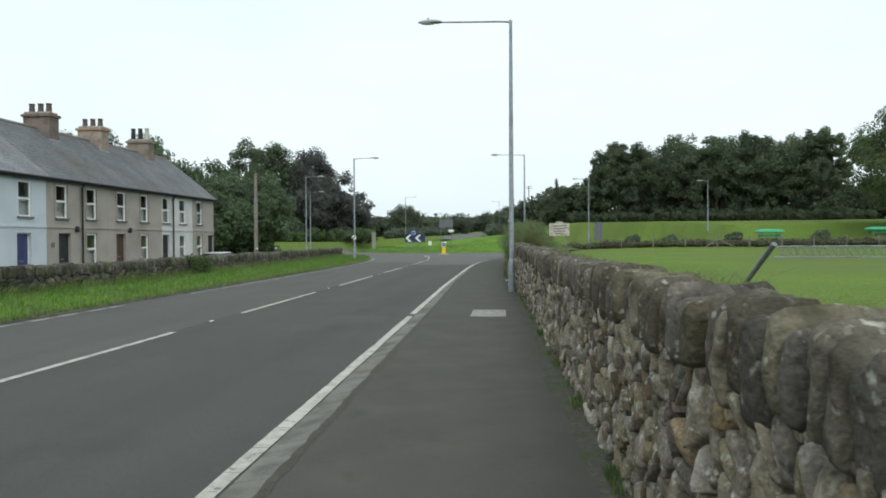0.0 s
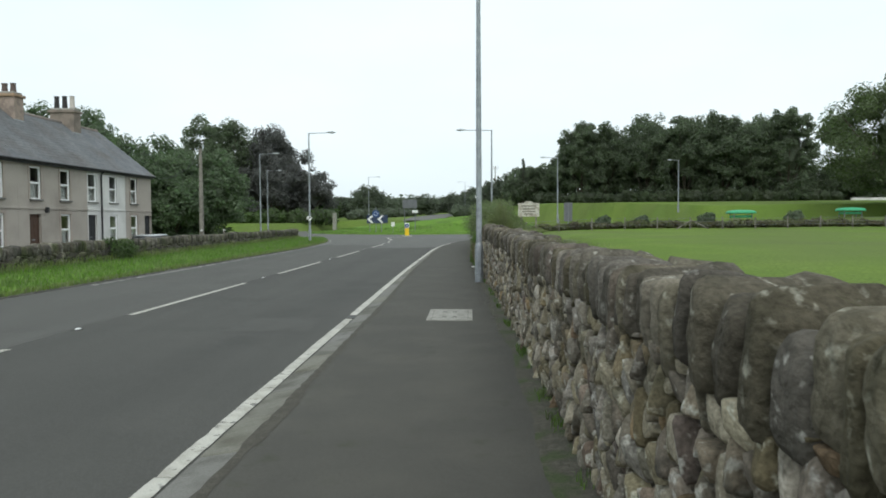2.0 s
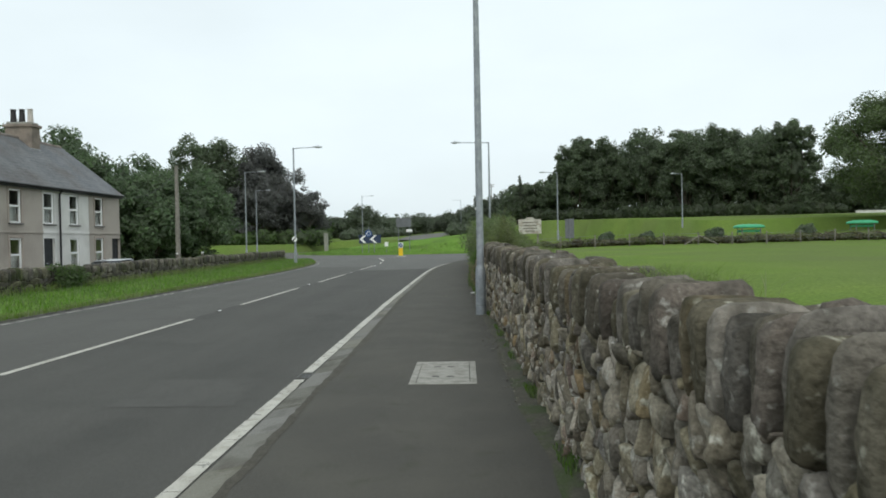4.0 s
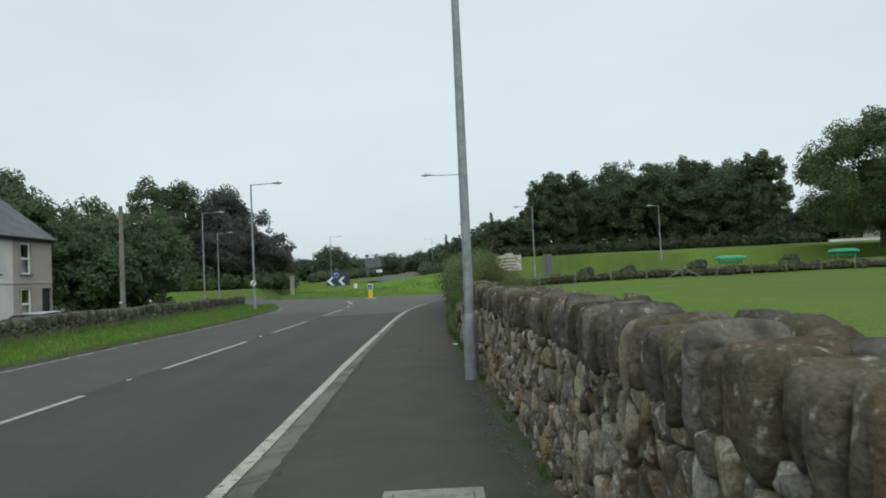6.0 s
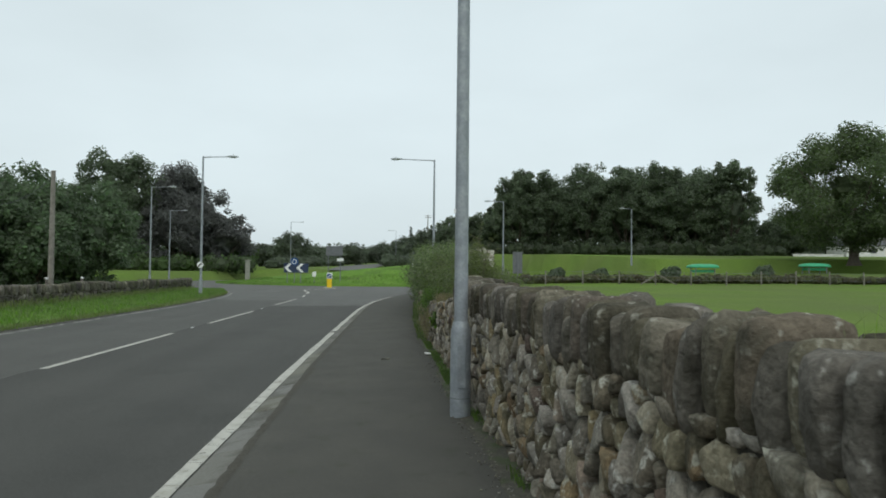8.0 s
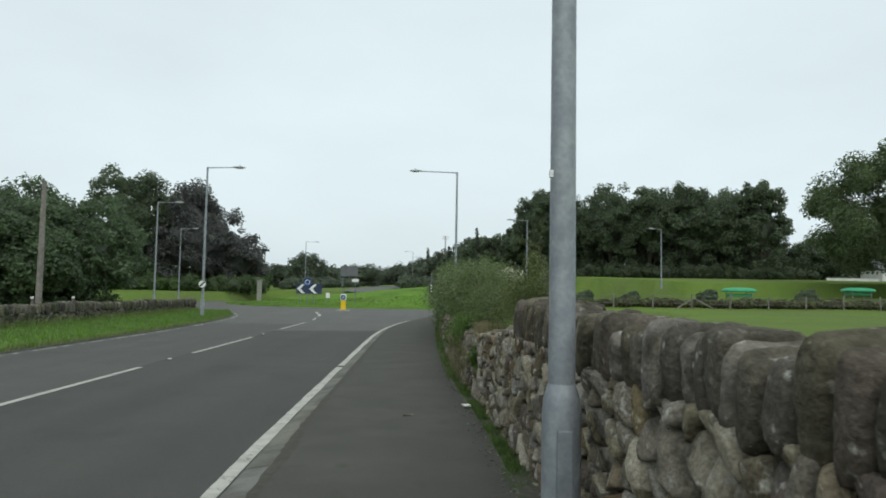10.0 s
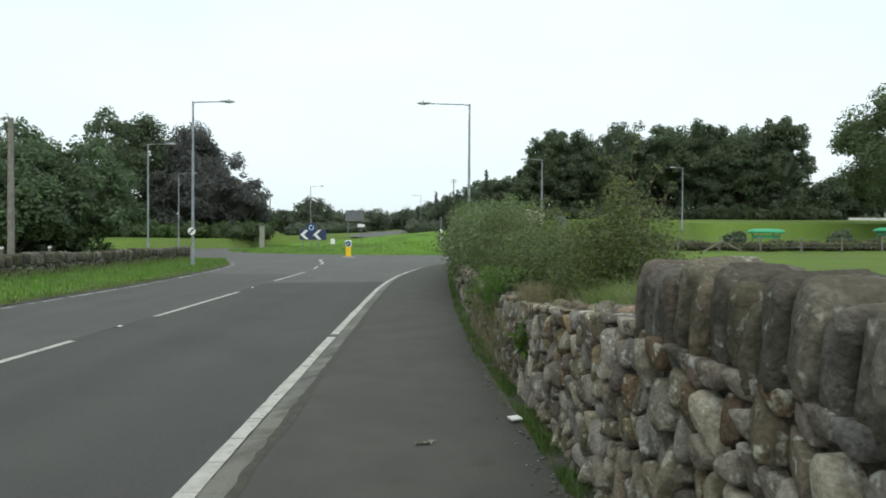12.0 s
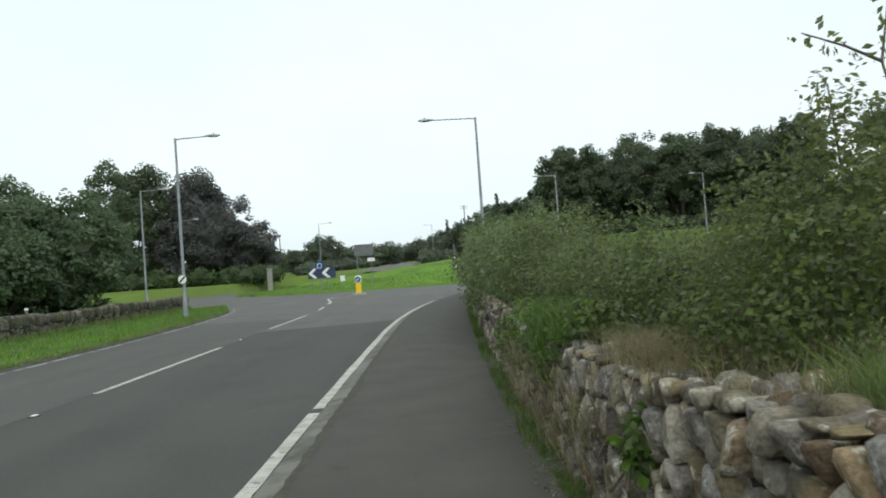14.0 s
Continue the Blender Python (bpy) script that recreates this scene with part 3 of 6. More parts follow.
def lamp_column(at, arm, height=8.0, label="galvanised steel street lamp column with a single outreach arm", wide=0.0, turn=0.0):
    """A tapered street lamp. arm: how far, and to which side (negative: towards -x), its head reaches."""
    ob = thing("street_lamp", at, label, "street lamp", "street lamps", turn=turn)
    k = 1.0 + wide
    bm = tube([(0, 0, -0.1), (0, 0, 0.0), (0, 0, 0.82), (0, 0, 0.9), (0, 0, 0.98)], [0.106 * k, 0.106 * k, 0.106 * k, 0.1 * k, 0.075 * k], 20)
    part("base", bm, M["galv"], ob, "thicker galvanised base section", True)
    bm = tube([(0, 0, 0.96), (0, 0, height * 0.55), (0, 0, height)], [0.073 * k, 0.065 * k, 0.046 * k], 18)
    part("column", bm, M["galv"], ob, "", True)
    s = 1 if arm > 0 else -1
    n = abs(arm)
    bm = tube([(0, 0, height - 0.06), (s * 0.05, 0, height - 0.02), (s * 0.3, 0, height), (s * (n - 0.6), 0, height + 0.03)], [0.03, 0.03, 0.028, 0.024], 8)
    part("arm", bm, M["galv"], ob, "", True)
    part("cap", tube([(0, 0, height - 0.12), (0, 0, height + 0.03)], [0.052, 0.05], 12), M["galv"], ob, "", True)
    bm = bmesh.new()
    bmesh.ops.create_uvsphere(bm, u_segments=14, v_segments=8, radius=1)
    for v in bm.verts:
        x = v.co.x
        v.co = Vector((s * (n - 0.36) + x * 0.38, v.co.y * (0.13 - 0.03 * x * s), height + 0.035 + max(v.co.z, -0.2) * 0.085))
    head = part("lamp_head", bm, M["lamp_head"], ob, "pale grey oval lantern", True)
    bm = bmesh.new()
    bmesh.ops.create_uvsphere(bm, u_segments=12, v_segments=6, radius=1)
    for v in bm.verts:
        v.co = Vector((s * (n - 0.3) + v.co.x * 0.26, v.co.y * 0.1, height + 0.02 + min(v.co.z, 0.3) * 0.055))
    part("lens", bm, M["lens"], head, "clear lantern bowl", True)
    part("photocell", tube([(s * (n - 0.3), 0, height + 0.1), (s * (n - 0.3), 0, height + 0.17)], 0.03, 8), M["lamp_head"], head)
    return ob


near_lamp = lamp_column((0.893, 21.88, 0.0), -2.75, 8.0, "galvanised steel street lamp at the back of the footway", 0.0)
part("access_door", box(-0.045, 0.045, -0.112, -0.1, 0.3, 0.75, 0.01), M["galv"], near_lamp, "flush access door")
part("seam", tube([(0, 0, 0.19), (0, 0, 0.2)], 0.1085, 20), M["galv_dark"], near_lamp)
part("number_tag", box(-0.088, -0.066, -0.07, -0.05, 2.1, 2.14, 0.002), M["sign_white"], near_lamp, "small white number tag")
lamp_column((2.3, 56.9, 0.0), -2.62, 8.15)
left_lamp = lamp_column((-11.05, 56.0, 0.0), 2.0, 7.95, "street lamp on the verge carrying a small round road sign")
lamp_column((-19.9, 73.6, 0.0), 2.0, 8.15)
lamp_column((-27.0, 101.0, 0.4), 2.0, 8.05)
lamp_column((10.4, 83.5, 1.3), -1.9, 7.1)
lamp_column((26.4, 93.2, 2.5), -1.4, 6.3)
lamp_column((-18.6, 140, 1.9), 2.2, 8)
lamp_column((-0.5, 190, 3.0), -2.0, 8.5)
lamp_column((2.0, 225, 3.4), -2.0, 8.5)
lamp_column((13, 170, 4.0), -2.0, 8)

# ---- foliage ----


def rng(seed):
    return np.random.default_rng(seed)


def cards(centres, normals, size, r, stretch=1.7):
    """Small leaf-shaped rhombs: verts and quads."""
    n = len(centres)
    nrm = normals + r.normal(0, 0.55, (n, 3))
    nrm /= np.linalg.norm(nrm, axis=1, keepdims=True) + 1e-9
    a = np.cross(nrm, r.normal(0, 1, (n, 3)))
    a /= np.linalg.norm(a, axis=1, keepdims=True) + 1e-9
    b = np.cross(nrm, a)
    s = (size * r.uniform(0.6, 1.3, n))[:, None]
    v = np.stack([centres - a * s * stretch / 2, centres + b * s * 0.5 + nrm * s * 0.12, centres + a * s * stretch / 2, centres - b * s * 0.5 + nrm * s * 0.12], 1).reshape(-1, 3)
    f = np.arange(4 * n).reshape(n, 4)
    return v, f


def lobes_mesh(lobes, count, size, seed, core=0.82, hollow=0.0):
    """Leaf cards over a set of lobes (centre, radii), and uneven dark cores inside them. Cards that would lie deep inside a neighbour are left out."""
    r = rng(seed)
    lobes = [(np.array(c, float), np.array(q, float)) for c, q in lobes]
    areas = np.array([np.prod(q) ** (2 / 3) for _, q in lobes])
    verts, faces, base = [], [], 0
    for (c, q), part_n in zip(lobes, (count * areas / areas.sum()).astype(int)):
        d = r.normal(0, 1, (part_n, 3))
        d /= np.linalg.norm(d, axis=1, keepdims=True)
        lump = 1 + 0.15 * np.sin(d[:, 0] * 5 + d[:, 2] * 3 + seed) * np.sin(d[:, 1] * 6 - d[:, 2] * 2 + c[0]) + 0.1 * np.sin(d @ np.array([4.0, 5.0, 6.0]) + c[1])
        p = c + d * q * (lump * np.minimum(r.uniform(0.74, 1.05, part_n), r.uniform(0.85, 1.06, part_n)))[:, None]
        keep = np.ones(part_n, bool)
        for c2, q2 in lobes:
            if c2 is not c:
                keep &= (((p - c2) / q2) ** 2).sum(1) > 0.6
        if hollow:
            keep &= r.uniform(0, 1, part_n) > hollow * (d[:, 2] < -0.3)
        v, f = cards(p[keep], d[keep], size, r)
        verts.append(v)
        faces.append(f + base)
        base += len(v)
    if core:
        tmp = bmesh.new()
        bmesh.ops.create_icosphere(tmp, subdivisions=2, radius=1)
        tmp.verts.ensure_lookup_table()
        uv = np.array([v.co[:] for v in tmp.verts])
        uf = [[v.index for v in f.verts] for f in tmp.faces]
        tmp.free()
        tri = []
        for c, q in lobes:
            lump = 1 + 0.15 * np.sin(uv[:, 0] * 5 + uv[:, 2] * 3 + seed) * np.sin(uv[:, 1] * 6 - uv[:, 2] * 2 + c[0]) + 0.1 * np.sin(uv @ np.array([4.0, 5.0, 6.0]) + c[1]) + r.uniform(-0.1, 0.1, len(uv))
            verts.append(c + uv * q * core * lump[:, None])
            tri += [[i + base for i in f] for f in uf]
            base += len(uv)
        return np.concatenate(verts), [list(x) for x in np.concatenate(faces)] + tri
    return np.concatenate(verts), [list(x) for x in np.concatenate(faces)]


def crown_mesh(spread, low, high, count, size, seed, core, lean=0.0, cone=0.0):
    """Leaves in many loose drooping clumps over an uneven crown, round one shady heart."""
    r = rng(seed)
    mid, half = (low + high) / 2, (high - low) / 2
    ph = r.uniform(0, 6, 4)

    def swell(d):
        wave = 1 + 0.13 * np.sin(d[:, 0] * 4 + ph[0]) * np.sin(d[:, 1] * 4 + ph[1]) + 0.09 * np.sin(d[:, 2] * 7 + d[:, 0] * 5 + ph[2])
        return wave[:, None] * np.stack([1 - cone * d[:, 2], 1 - cone * d[:, 2], np.ones(len(d))], 1)

    n = 150
    d = r.normal(0, 1, (n, 3)) + (0, 0, 0.18)
    d /= np.linalg.norm(d, axis=1, keepdims=True)
    env = np.array([spread, spread, half])
    where = d * env * swell(d) * (r.uniform(0.52, 0.98, n) ** 0.7)[:, None] + np.stack([lean * (0.5 + 0.5 * d[:, 2]), np.zeros(n), np.full(n, mid)], 1)
    big = spread * r.uniform(0.13, 0.24, n)
    verts, faces, base = [], [], 0
    for c, q, m in zip(where, big, (count * big ** 2 / (big ** 2).sum()).astype(int)):
        e = r.normal(0, 1, (m, 3))
        e /= np.linalg.norm(e, axis=1, keepdims=True)
        p = c + e * (q, q, q * 0.72) * (r.uniform(0.15, 1.12, m) ** 0.55)[:, None]
        p[:, 2] -= 0.3 * q * (np.hypot(p[:, 0] - c[0], p[:, 1] - c[1]) / q) ** 2
        v, f = cards(p, e * 0.75 + (0, 0, 0.55), size, r)
        verts.append(v)
        faces.append(f + base)
        base += len(v)
    tmp = bmesh.new()
    bmesh.ops.create_icosphere(tmp, subdivisions=3, radius=1)
    u = np.array([v.co[:] for v in tmp.verts])
    tri = [[v.index + base for v in f.verts] for f in tmp.faces]
    tmp.free()
    verts.append(u * env * swell(u) * core * (1 + r.uniform(-0.12, 0.12, len(u)))[:, None] + (lean * 0.5, 0, mid))
    return np.concatenate(verts), [list(x) for x in np.concatenate(faces)] + tri


def tree(name, at, height, spread, leaf, seed, label, category="tree", trunk=0.22, count=5200, size=0.5, bare=0.22, group="", core=0.62, lean=0.0, cone=0.0):
    """A tree: tapered trunk with limbs, crown of leafy clumps. bare: share of the height free of leaves."""
    r = rng(seed)
    ob = thing(name, at, label, category, group)
    low = height * bare
    v, f = crown_mesh(spread, low, height, count, size, seed, core, lean, cone)
    raw("crown", v, f, leaf, ob)
    bm = tube([(0, 0, -0.4), (0, 0, 0.3), (0.08, 0.05, low), (lean * 0.3, 0, height * 0.6)], [trunk * 1.5, trunk, trunk * 0.8, trunk * 0.3], 9)
    for k in range(9):
        a = 2.4 * k + r.uniform(-0.4, 0.4)
        end = Vector((math.cos(a) * spread * 0.72, math.sin(a) * spread * 0.72, low + (height - low) * r.uniform(0.35, 0.75)))
        fork = Vector((end.x * 0.45, end.y * 0.45, (low + end.z) / 2))
        tube([(0.05, 0.03, low * 0.9), fork, end], [trunk * 0.5, trunk * 0.34, trunk * 0.1], 6, bm)
    part("trunk", bm, M["bark"], ob, "", True)
    return ob


def ground_at(x, y):
    return float(land(x, y)) - 0.05


WOOD = "row of tall dark broadleaf trees at the edge of the field"
r0 = rng(5)
for x, y, h, s in ((20, 159, 9.5, 4.2), (25.5, 154, 15.8, 6.2), (31, 152, 14.2, 6), (37, 150, 16.2, 6.4), (43.5, 147, 16.4, 6.4), (49, 144, 17.2, 6.6), (54, 141, 17.0, 6.2), (57.8, 139, 18.0, 5.6),
                   (28, 164, 13.5, 6.5), (34, 162, 15.5, 6.5), (40, 159, 17.5, 7), (46.5, 156, 18, 7), (53, 153, 18.8, 7), (59.5, 150, 18.2, 5.8), (68, 156, 8.5, 5.5), (75, 150, 8.5, 6), (84, 146, 12.5, 6.5), (94, 140, 13, 6), (15, 166, 7, 3.4), (70, 168, 8.5, 6)):
    x, y = x + r0.uniform(-1.8, 1.8), y + r0.uniform(-1.5, 1.5)
    h, s = h * r0.uniform(0.95, 1.07) + (1.2 if x < 34 else 0.3 if x < 48 else -0.9), s * r0.uniform(0.9, 1.2)
    tree("tree", (x, y, ground_at(x, y)), h, s, M["leaf_wood"], int(x * 7 + y), WOOD, "tree", 0.3, 18000, 0.28, 0.05, WOOD, 0.46)
tree("oak_tree", (55.6, 98, ground_at(55.6, 98)), 16.2, 10.2, M["leaf_oak"], 77, "large spreading oak tree with a thick trunk in the field", "tree", 0.62, 64000, 0.22, 0.11, "", 0.24)
tree("tree", (-43, 126, ground_at(-43, 126)), 18.3, 6.8, M["leaf_wood"], 31, "tall round-crowned green tree behind the thicket", "tree", 0.35, 17000, 0.28, 0.12, "", 0.46)
tree("copper_beech", (-34.6, 130, ground_at(-34, 130)), 16.6, 7.6, M["leaf_dark"], 32, "broad dark purple-leaved beech tree", "tree", 0.4, 22000, 0.28, 0.02, "", 0.6, 0.0, 0.25)
tree("copper_beech", (-28.6, 132, ground_at(-28, 132)), 9.6, 5.0, M["leaf_dark"], 35, "lower dark purple-leaved beech beside a taller one", "tree", 0.3, 11000, 0.27, 0.04, "", 0.5, 0.0, 0.25)
THICKET = "dense dark green roadside thicket behind the low wall"
for i, (x, y, h, s) in enumerate(((-26.6, 76, 8.2, 5.0), (-31.5, 77, 8.8, 5.4), (-29.2, 71.5, 7.6, 4.6), (-35, 70, 9.0, 5.0), (-37, 74, 11.2, 5), (-43, 72, 12, 5.5), (-33, 66, 8.5, 4.5), (-50, 78, 12, 6), (-58, 84, 13, 6), (-27.5, 70, 6, 4), (-38, 64, 9, 4.5), (-45, 62, 9.5, 5))):
    tree("thicket_tree", (x, y, ground_at(x, y)), h + (1.3 if x < -31 else 0.4), s, M["leaf_thicket"], 40 + i, THICKET, "tree", 0.2, 17000, 0.21, 0.02, THICKET, 0.56)
for i, (x, y, h, s, m) in enumerate(((-26.5, 190, 8, 5.2, "far_green_haze"), (-34, 200, 6, 4, "far_green_haze"), (-15, 230, 6.5, 7, "far_green_haze"), (2, 205, 8, 5, "far_green_haze"), (8, 195, 9, 5, "far_green_haze"), (14, 185, 9.5, 5, "leaf_wood"),
                                     (19, 172, 9.5, 4.5, "leaf_wood"), (-4, 235, 7, 6, "far_green_haze"), (9, 222, 9, 6, "far_green_haze"), (12, 165, 7, 4, "leaf_wood"), (-30, 240, 7, 8, "far_green_haze"), (-48, 220, 8, 8, "far_green_haze"))):
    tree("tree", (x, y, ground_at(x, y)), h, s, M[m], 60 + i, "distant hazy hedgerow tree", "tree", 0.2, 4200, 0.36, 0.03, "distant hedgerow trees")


def conifer(at, height, spread, seed):
    """A scraggy conifer: whorls of drooping boughs round a straight stem, gaps between them."""
    r = rng(seed)
    ob = thing("fir_tree", at, "slender scraggy conifer standing above the hedge", "tree")
    vs, fs, base = [], [], 0
    for k in range(34):
        t = k / 34
        a = 2.4 * k + r.uniform(-0.4, 0.4)
        out = spread * (1.05 - t) ** 0.8 * r.uniform(0.55, 1.1)
        m = int(20 + 34 * (1 - t))
        u = r.uniform(0.05, 1, m)
        p = np.stack([np.cos(a) * out * u, np.sin(a) * out * u, height * (0.1 + 0.9 * t) + 0.18 * out * np.sin(u * 3) - 0.1 * u], 1) + r.normal(0, 0.11, (m, 3))
        v, f = cards(p, np.tile((0.2, 0.2, 1.0), (m, 1)), 0.24, r, 2.0)
        vs.append(v)
        fs.append(f + base)
        base += len(v)
    raw("crown", np.concatenate(vs), np.concatenate(fs).tolist(), M["far_green_haze"], ob)
    part("trunk", tube([(0, 0, -0.3), (0, 0, height)], [0.2, 0.02], 8), M["bark"], ob, "", True)


for cx, cy, ch, cs, seed in ((12.6, 163, 10.6, 1.9, 3), (3.2, 196, 10.2, 1.5, 4), (5.6, 190, 8.6, 1.3, 5), (9.8, 184, 9.0, 1.4, 6), (8.0, 186, 9.4, 1.2, 7)):
    conifer((cx, cy, ground_at(cx, cy)), ch, cs, seed)


def hedge(name, line, width, height, leaf, seed, label, count_m=60, size=0.35):
    lobes = []
    r = rng(seed)
    total = 0
    for (x0, y0), (x1, y1) in zip(line, line[1:]):
        n = max(1, int(math.hypot(x1 - x0, y1 - y0) / (width * 0.8)))
        total += math.hypot(x1 - x0, y1 - y0)
        for i in range(n):
            t = (i + 0.5) / n
            x, y = x0 + (x1 - x0) * t + r.uniform(-0.3, 0.3), y0 + (y1 - y0) * t + r.uniform(-0.3, 0.3)
            hh = height * r.uniform(0.75, 1.15)
            lobes.append(((x, y, float(land(x, y)) + hh * 0.42), (width * 0.75, width * 0.75, hh * 0.6)))
    v, f = lobes_mesh(lobes, int(count_m * total), size, seed)
    return tagged(raw(name, v, f, leaf), label, "hedge", kind="stuff")


hedge("hedge", [(-75, 116), (-48, 119), (-22, 124)], 2.0, 2.4, M["leaf_mid"], 11, "long clipped field hedge beyond the roundabout", 70, 0.4)
hedge("hedge", [(-58, 140), (-40, 138), (-25, 139)], 3.4, 5.2, M["leaf_mid"], 17, "tall overgrown hedge behind the beeches", 120, 0.34)
hedge("hedge", [(-22, 140), (-14, 190)], 2.0, 2.0, M["far_green_haze"], 12, "hedge beside the road climbing away", 50, 0.4)
hedge("hedge", [(-2, 150), (4, 190), (8, 240)], 2.2, 2.6, M["far_green_haze"], 13, "hedge beside the road climbing away", 50, 0.4)
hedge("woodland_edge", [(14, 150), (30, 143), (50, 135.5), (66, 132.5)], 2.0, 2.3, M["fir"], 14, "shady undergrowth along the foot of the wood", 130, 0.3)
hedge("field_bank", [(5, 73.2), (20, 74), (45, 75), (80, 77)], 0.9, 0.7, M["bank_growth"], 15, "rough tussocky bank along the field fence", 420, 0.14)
hedge("horizon_wood", [(-300, 420), (-120, 440), (0, 460), (150, 420), (320, 380)], 14, 11, M["far_green_haze"], 16, "distant wooded skyline", 10, 2.2)

# ---- stone walls ----


def clip_half(poly, nx, ny, c):
    """The part of a polygon where nx * u + ny * v <= c."""
    out = []
    for i, (u, v) in enumerate(poly):
        u2, v2 = poly[(i + 1) % len(poly)]
        a, b = nx * u + ny * v - c, nx * u2 + ny * v2 - c
        if a <= 0:
            out.append((u, v))
        if (a < 0 < b) or (b < 0 < a):
            t = a / (a - b)
            out.append((u + (u2 - u) * t, v + (v2 - v) * t))
    return out


def packed_stones(u0, u1, v0, top, du, dv, seed, slant=0.35):
    """Outlines of rubble stones that fill a wall face between u0 and u1, from v0 up to top(u)."""
    r = rng(seed)
    high = max(top(u0), top(u1), top((u0 + u1) / 2))
    cols, rows = int((u1 - u0) / du) + 2, int((high - v0) / dv) + 2
    pts = []
    for j in range(rows):
        for i in range(cols):
            if r.uniform() < 0.31:
                continue
            pts.append((u0 + (i + 0.5 * (j % 2) + r.uniform(-0.42, 0.42)) * du, v0 + (j + 0.3 + r.uniform(-0.36, 0.36)) * dv))
    pts = np.array(pts)
    k = dv / du
    warped = np.stack([pts[:, 0] + slant * pts[:, 1], pts[:, 1] / k], 1)
    out = []
    for i, (pu, pv) in enumerate(warped):
        d = np.hypot(*(warped - warped[i]).T)
        close = np.argsort(d)[1:18]
        s = du * 1.6
        poly = [(pu - s, pv - s), (pu + s, pv - s), (pu + s, pv + s), (pu - s, pv + s)]
        for j in close:
            nx_, ny_2 = warped[j] - warped[i]
            mid = (warped[j] + warped[i]) / 2
            poly = clip_half(poly, nx_, ny_2, nx_ * mid[0] + ny_2 * mid[1])
            if len(poly) < 3:
                break
        if len(poly) < 3:
            continue
        poly = [(u - slant * v * k, v * k) for u, v in poly]
        poly = clip_half(clip_half(poly, -1, 0, -u0), 1, 0, u1)
        poly = clip_half(poly, 0, -1, -v0)
        if len(poly) < 3:
            continue
        mu = sum(p[0] for p in poly) / len(poly)
        poly = clip_half(poly, 0, 1, top(mu))
        if len(poly) < 3:
            continue
        p = np.array(poly)
        if np.ptp(p[:, 0]) < 0.05 or np.ptp(p[:, 1]) < 0.04:
            continue
        out.append(p)
    return out


def stone_shape(outline, r, proud=0.065, gap=0.012):
    """Verts in (along, up, out) and faces of one rounded stone with that outline."""
    p = outline
    for cut in (r.uniform(0.16, 0.24), 0.22):
        q = np.roll(p, -1, 0)
        p = np.stack([p * (1 - cut) + q * cut, p * cut + q * (1 - cut)], 1).reshape(-1, 2)
    c = p.mean(0)
    span = max(0.03, np.hypot(*(p - c).T).mean())
    tight = max(0.7, 1 - gap / span)
    lift = proud * r.uniform(0.55, 1.25) * min(1.25, 0.5 + span * 5)
    tilt_u, tilt_v = r.uniform(-0.38, 0.38, 2)
    n = len(p)
    v, f = [], []
    for scale, out in ((tight, -0.09), (tight, 0.4 * lift), (tight * 0.93, 0.83 * lift), (tight * 0.7, lift)):
        wob = 1 + r.uniform(-0.025, 0.025, n) + 0.05 * np.sin(np.arange(n) * 4 * math.pi / n + r.uniform(0, 6))
        e = (p - c) * scale * wob[:, None]
        for a, b in e:
            v.append((c[0] + a, c[1] + b, out + (tilt_u * a + tilt_v * b if out > 0 else 0)))
    for ring in range(3):
        for i in range(n):
            a, b = ring * n + i, ring * n + (i + 1) % n
            f.append((a, b, b + n, a + n))
    f.append(tuple(range(3 * n, 4 * n)))
    return np.array(v), f


def wall_core(name, foot, ys_, height, thick, side, parent, batter=0.02):
    """The heart of a dry stone wall, coloured dark for the shade in its gaps. side: +1 when its road face looks to -x.
    """
    verts, faces = [], []
    for y in ys_:
        x, h = lerp_line(foot, y), height(y)
        verts += [(x + side * 0.05, y, -0.3), (x + side * (0.05 + batter * h), y, h - 0.02), (x + side * (thick - 0.02), y, h - 0.02), (x + side * thick, y, -0.6)]
    for i in range(len(ys_) - 1):
        for k in range(3):
            a = i * 4 + k
            faces.append((a, a + 1, a + 5, a + 4))
    e = len(verts) - 4
    faces += [(0, 1, 2, 3), (e, e + 1, e + 2, e + 3)]
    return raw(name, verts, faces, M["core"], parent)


def face_stones(foot, u0, u1, v0, top, du, dv, seed, side, parent, material, piece_from=None, piece_to=None, proud=0.07, batter=0.02, slant=-0.3):
    r = rng(seed + 900)
    rest_v, rest_f = [], []
    made = 0
    for outline in packed_stones(u0, u1, v0, top, du, dv, seed, slant):
        v, f = stone_shape(outline, r, proud)
        w = np.array([(lerp_line(foot, y) + side * (0.05 + batter * z - o), y, z) for y, z, o in v])
        mid = outline[:, 0].mean()
        if piece_from is not None and piece_from <= mid <= piece_to and made < 300:
            raw("stone", w, f, material, parent, smooth=True)
            made += 1
        else:
            base = len(rest_v)
            rest_v.extend(w.tolist())
            rest_f.extend([tuple(i + base for i in q) for q in f])
    if rest_v:
        tagged(raw("stones", rest_v, rest_f, material, parent, smooth=True), kind="stuff")


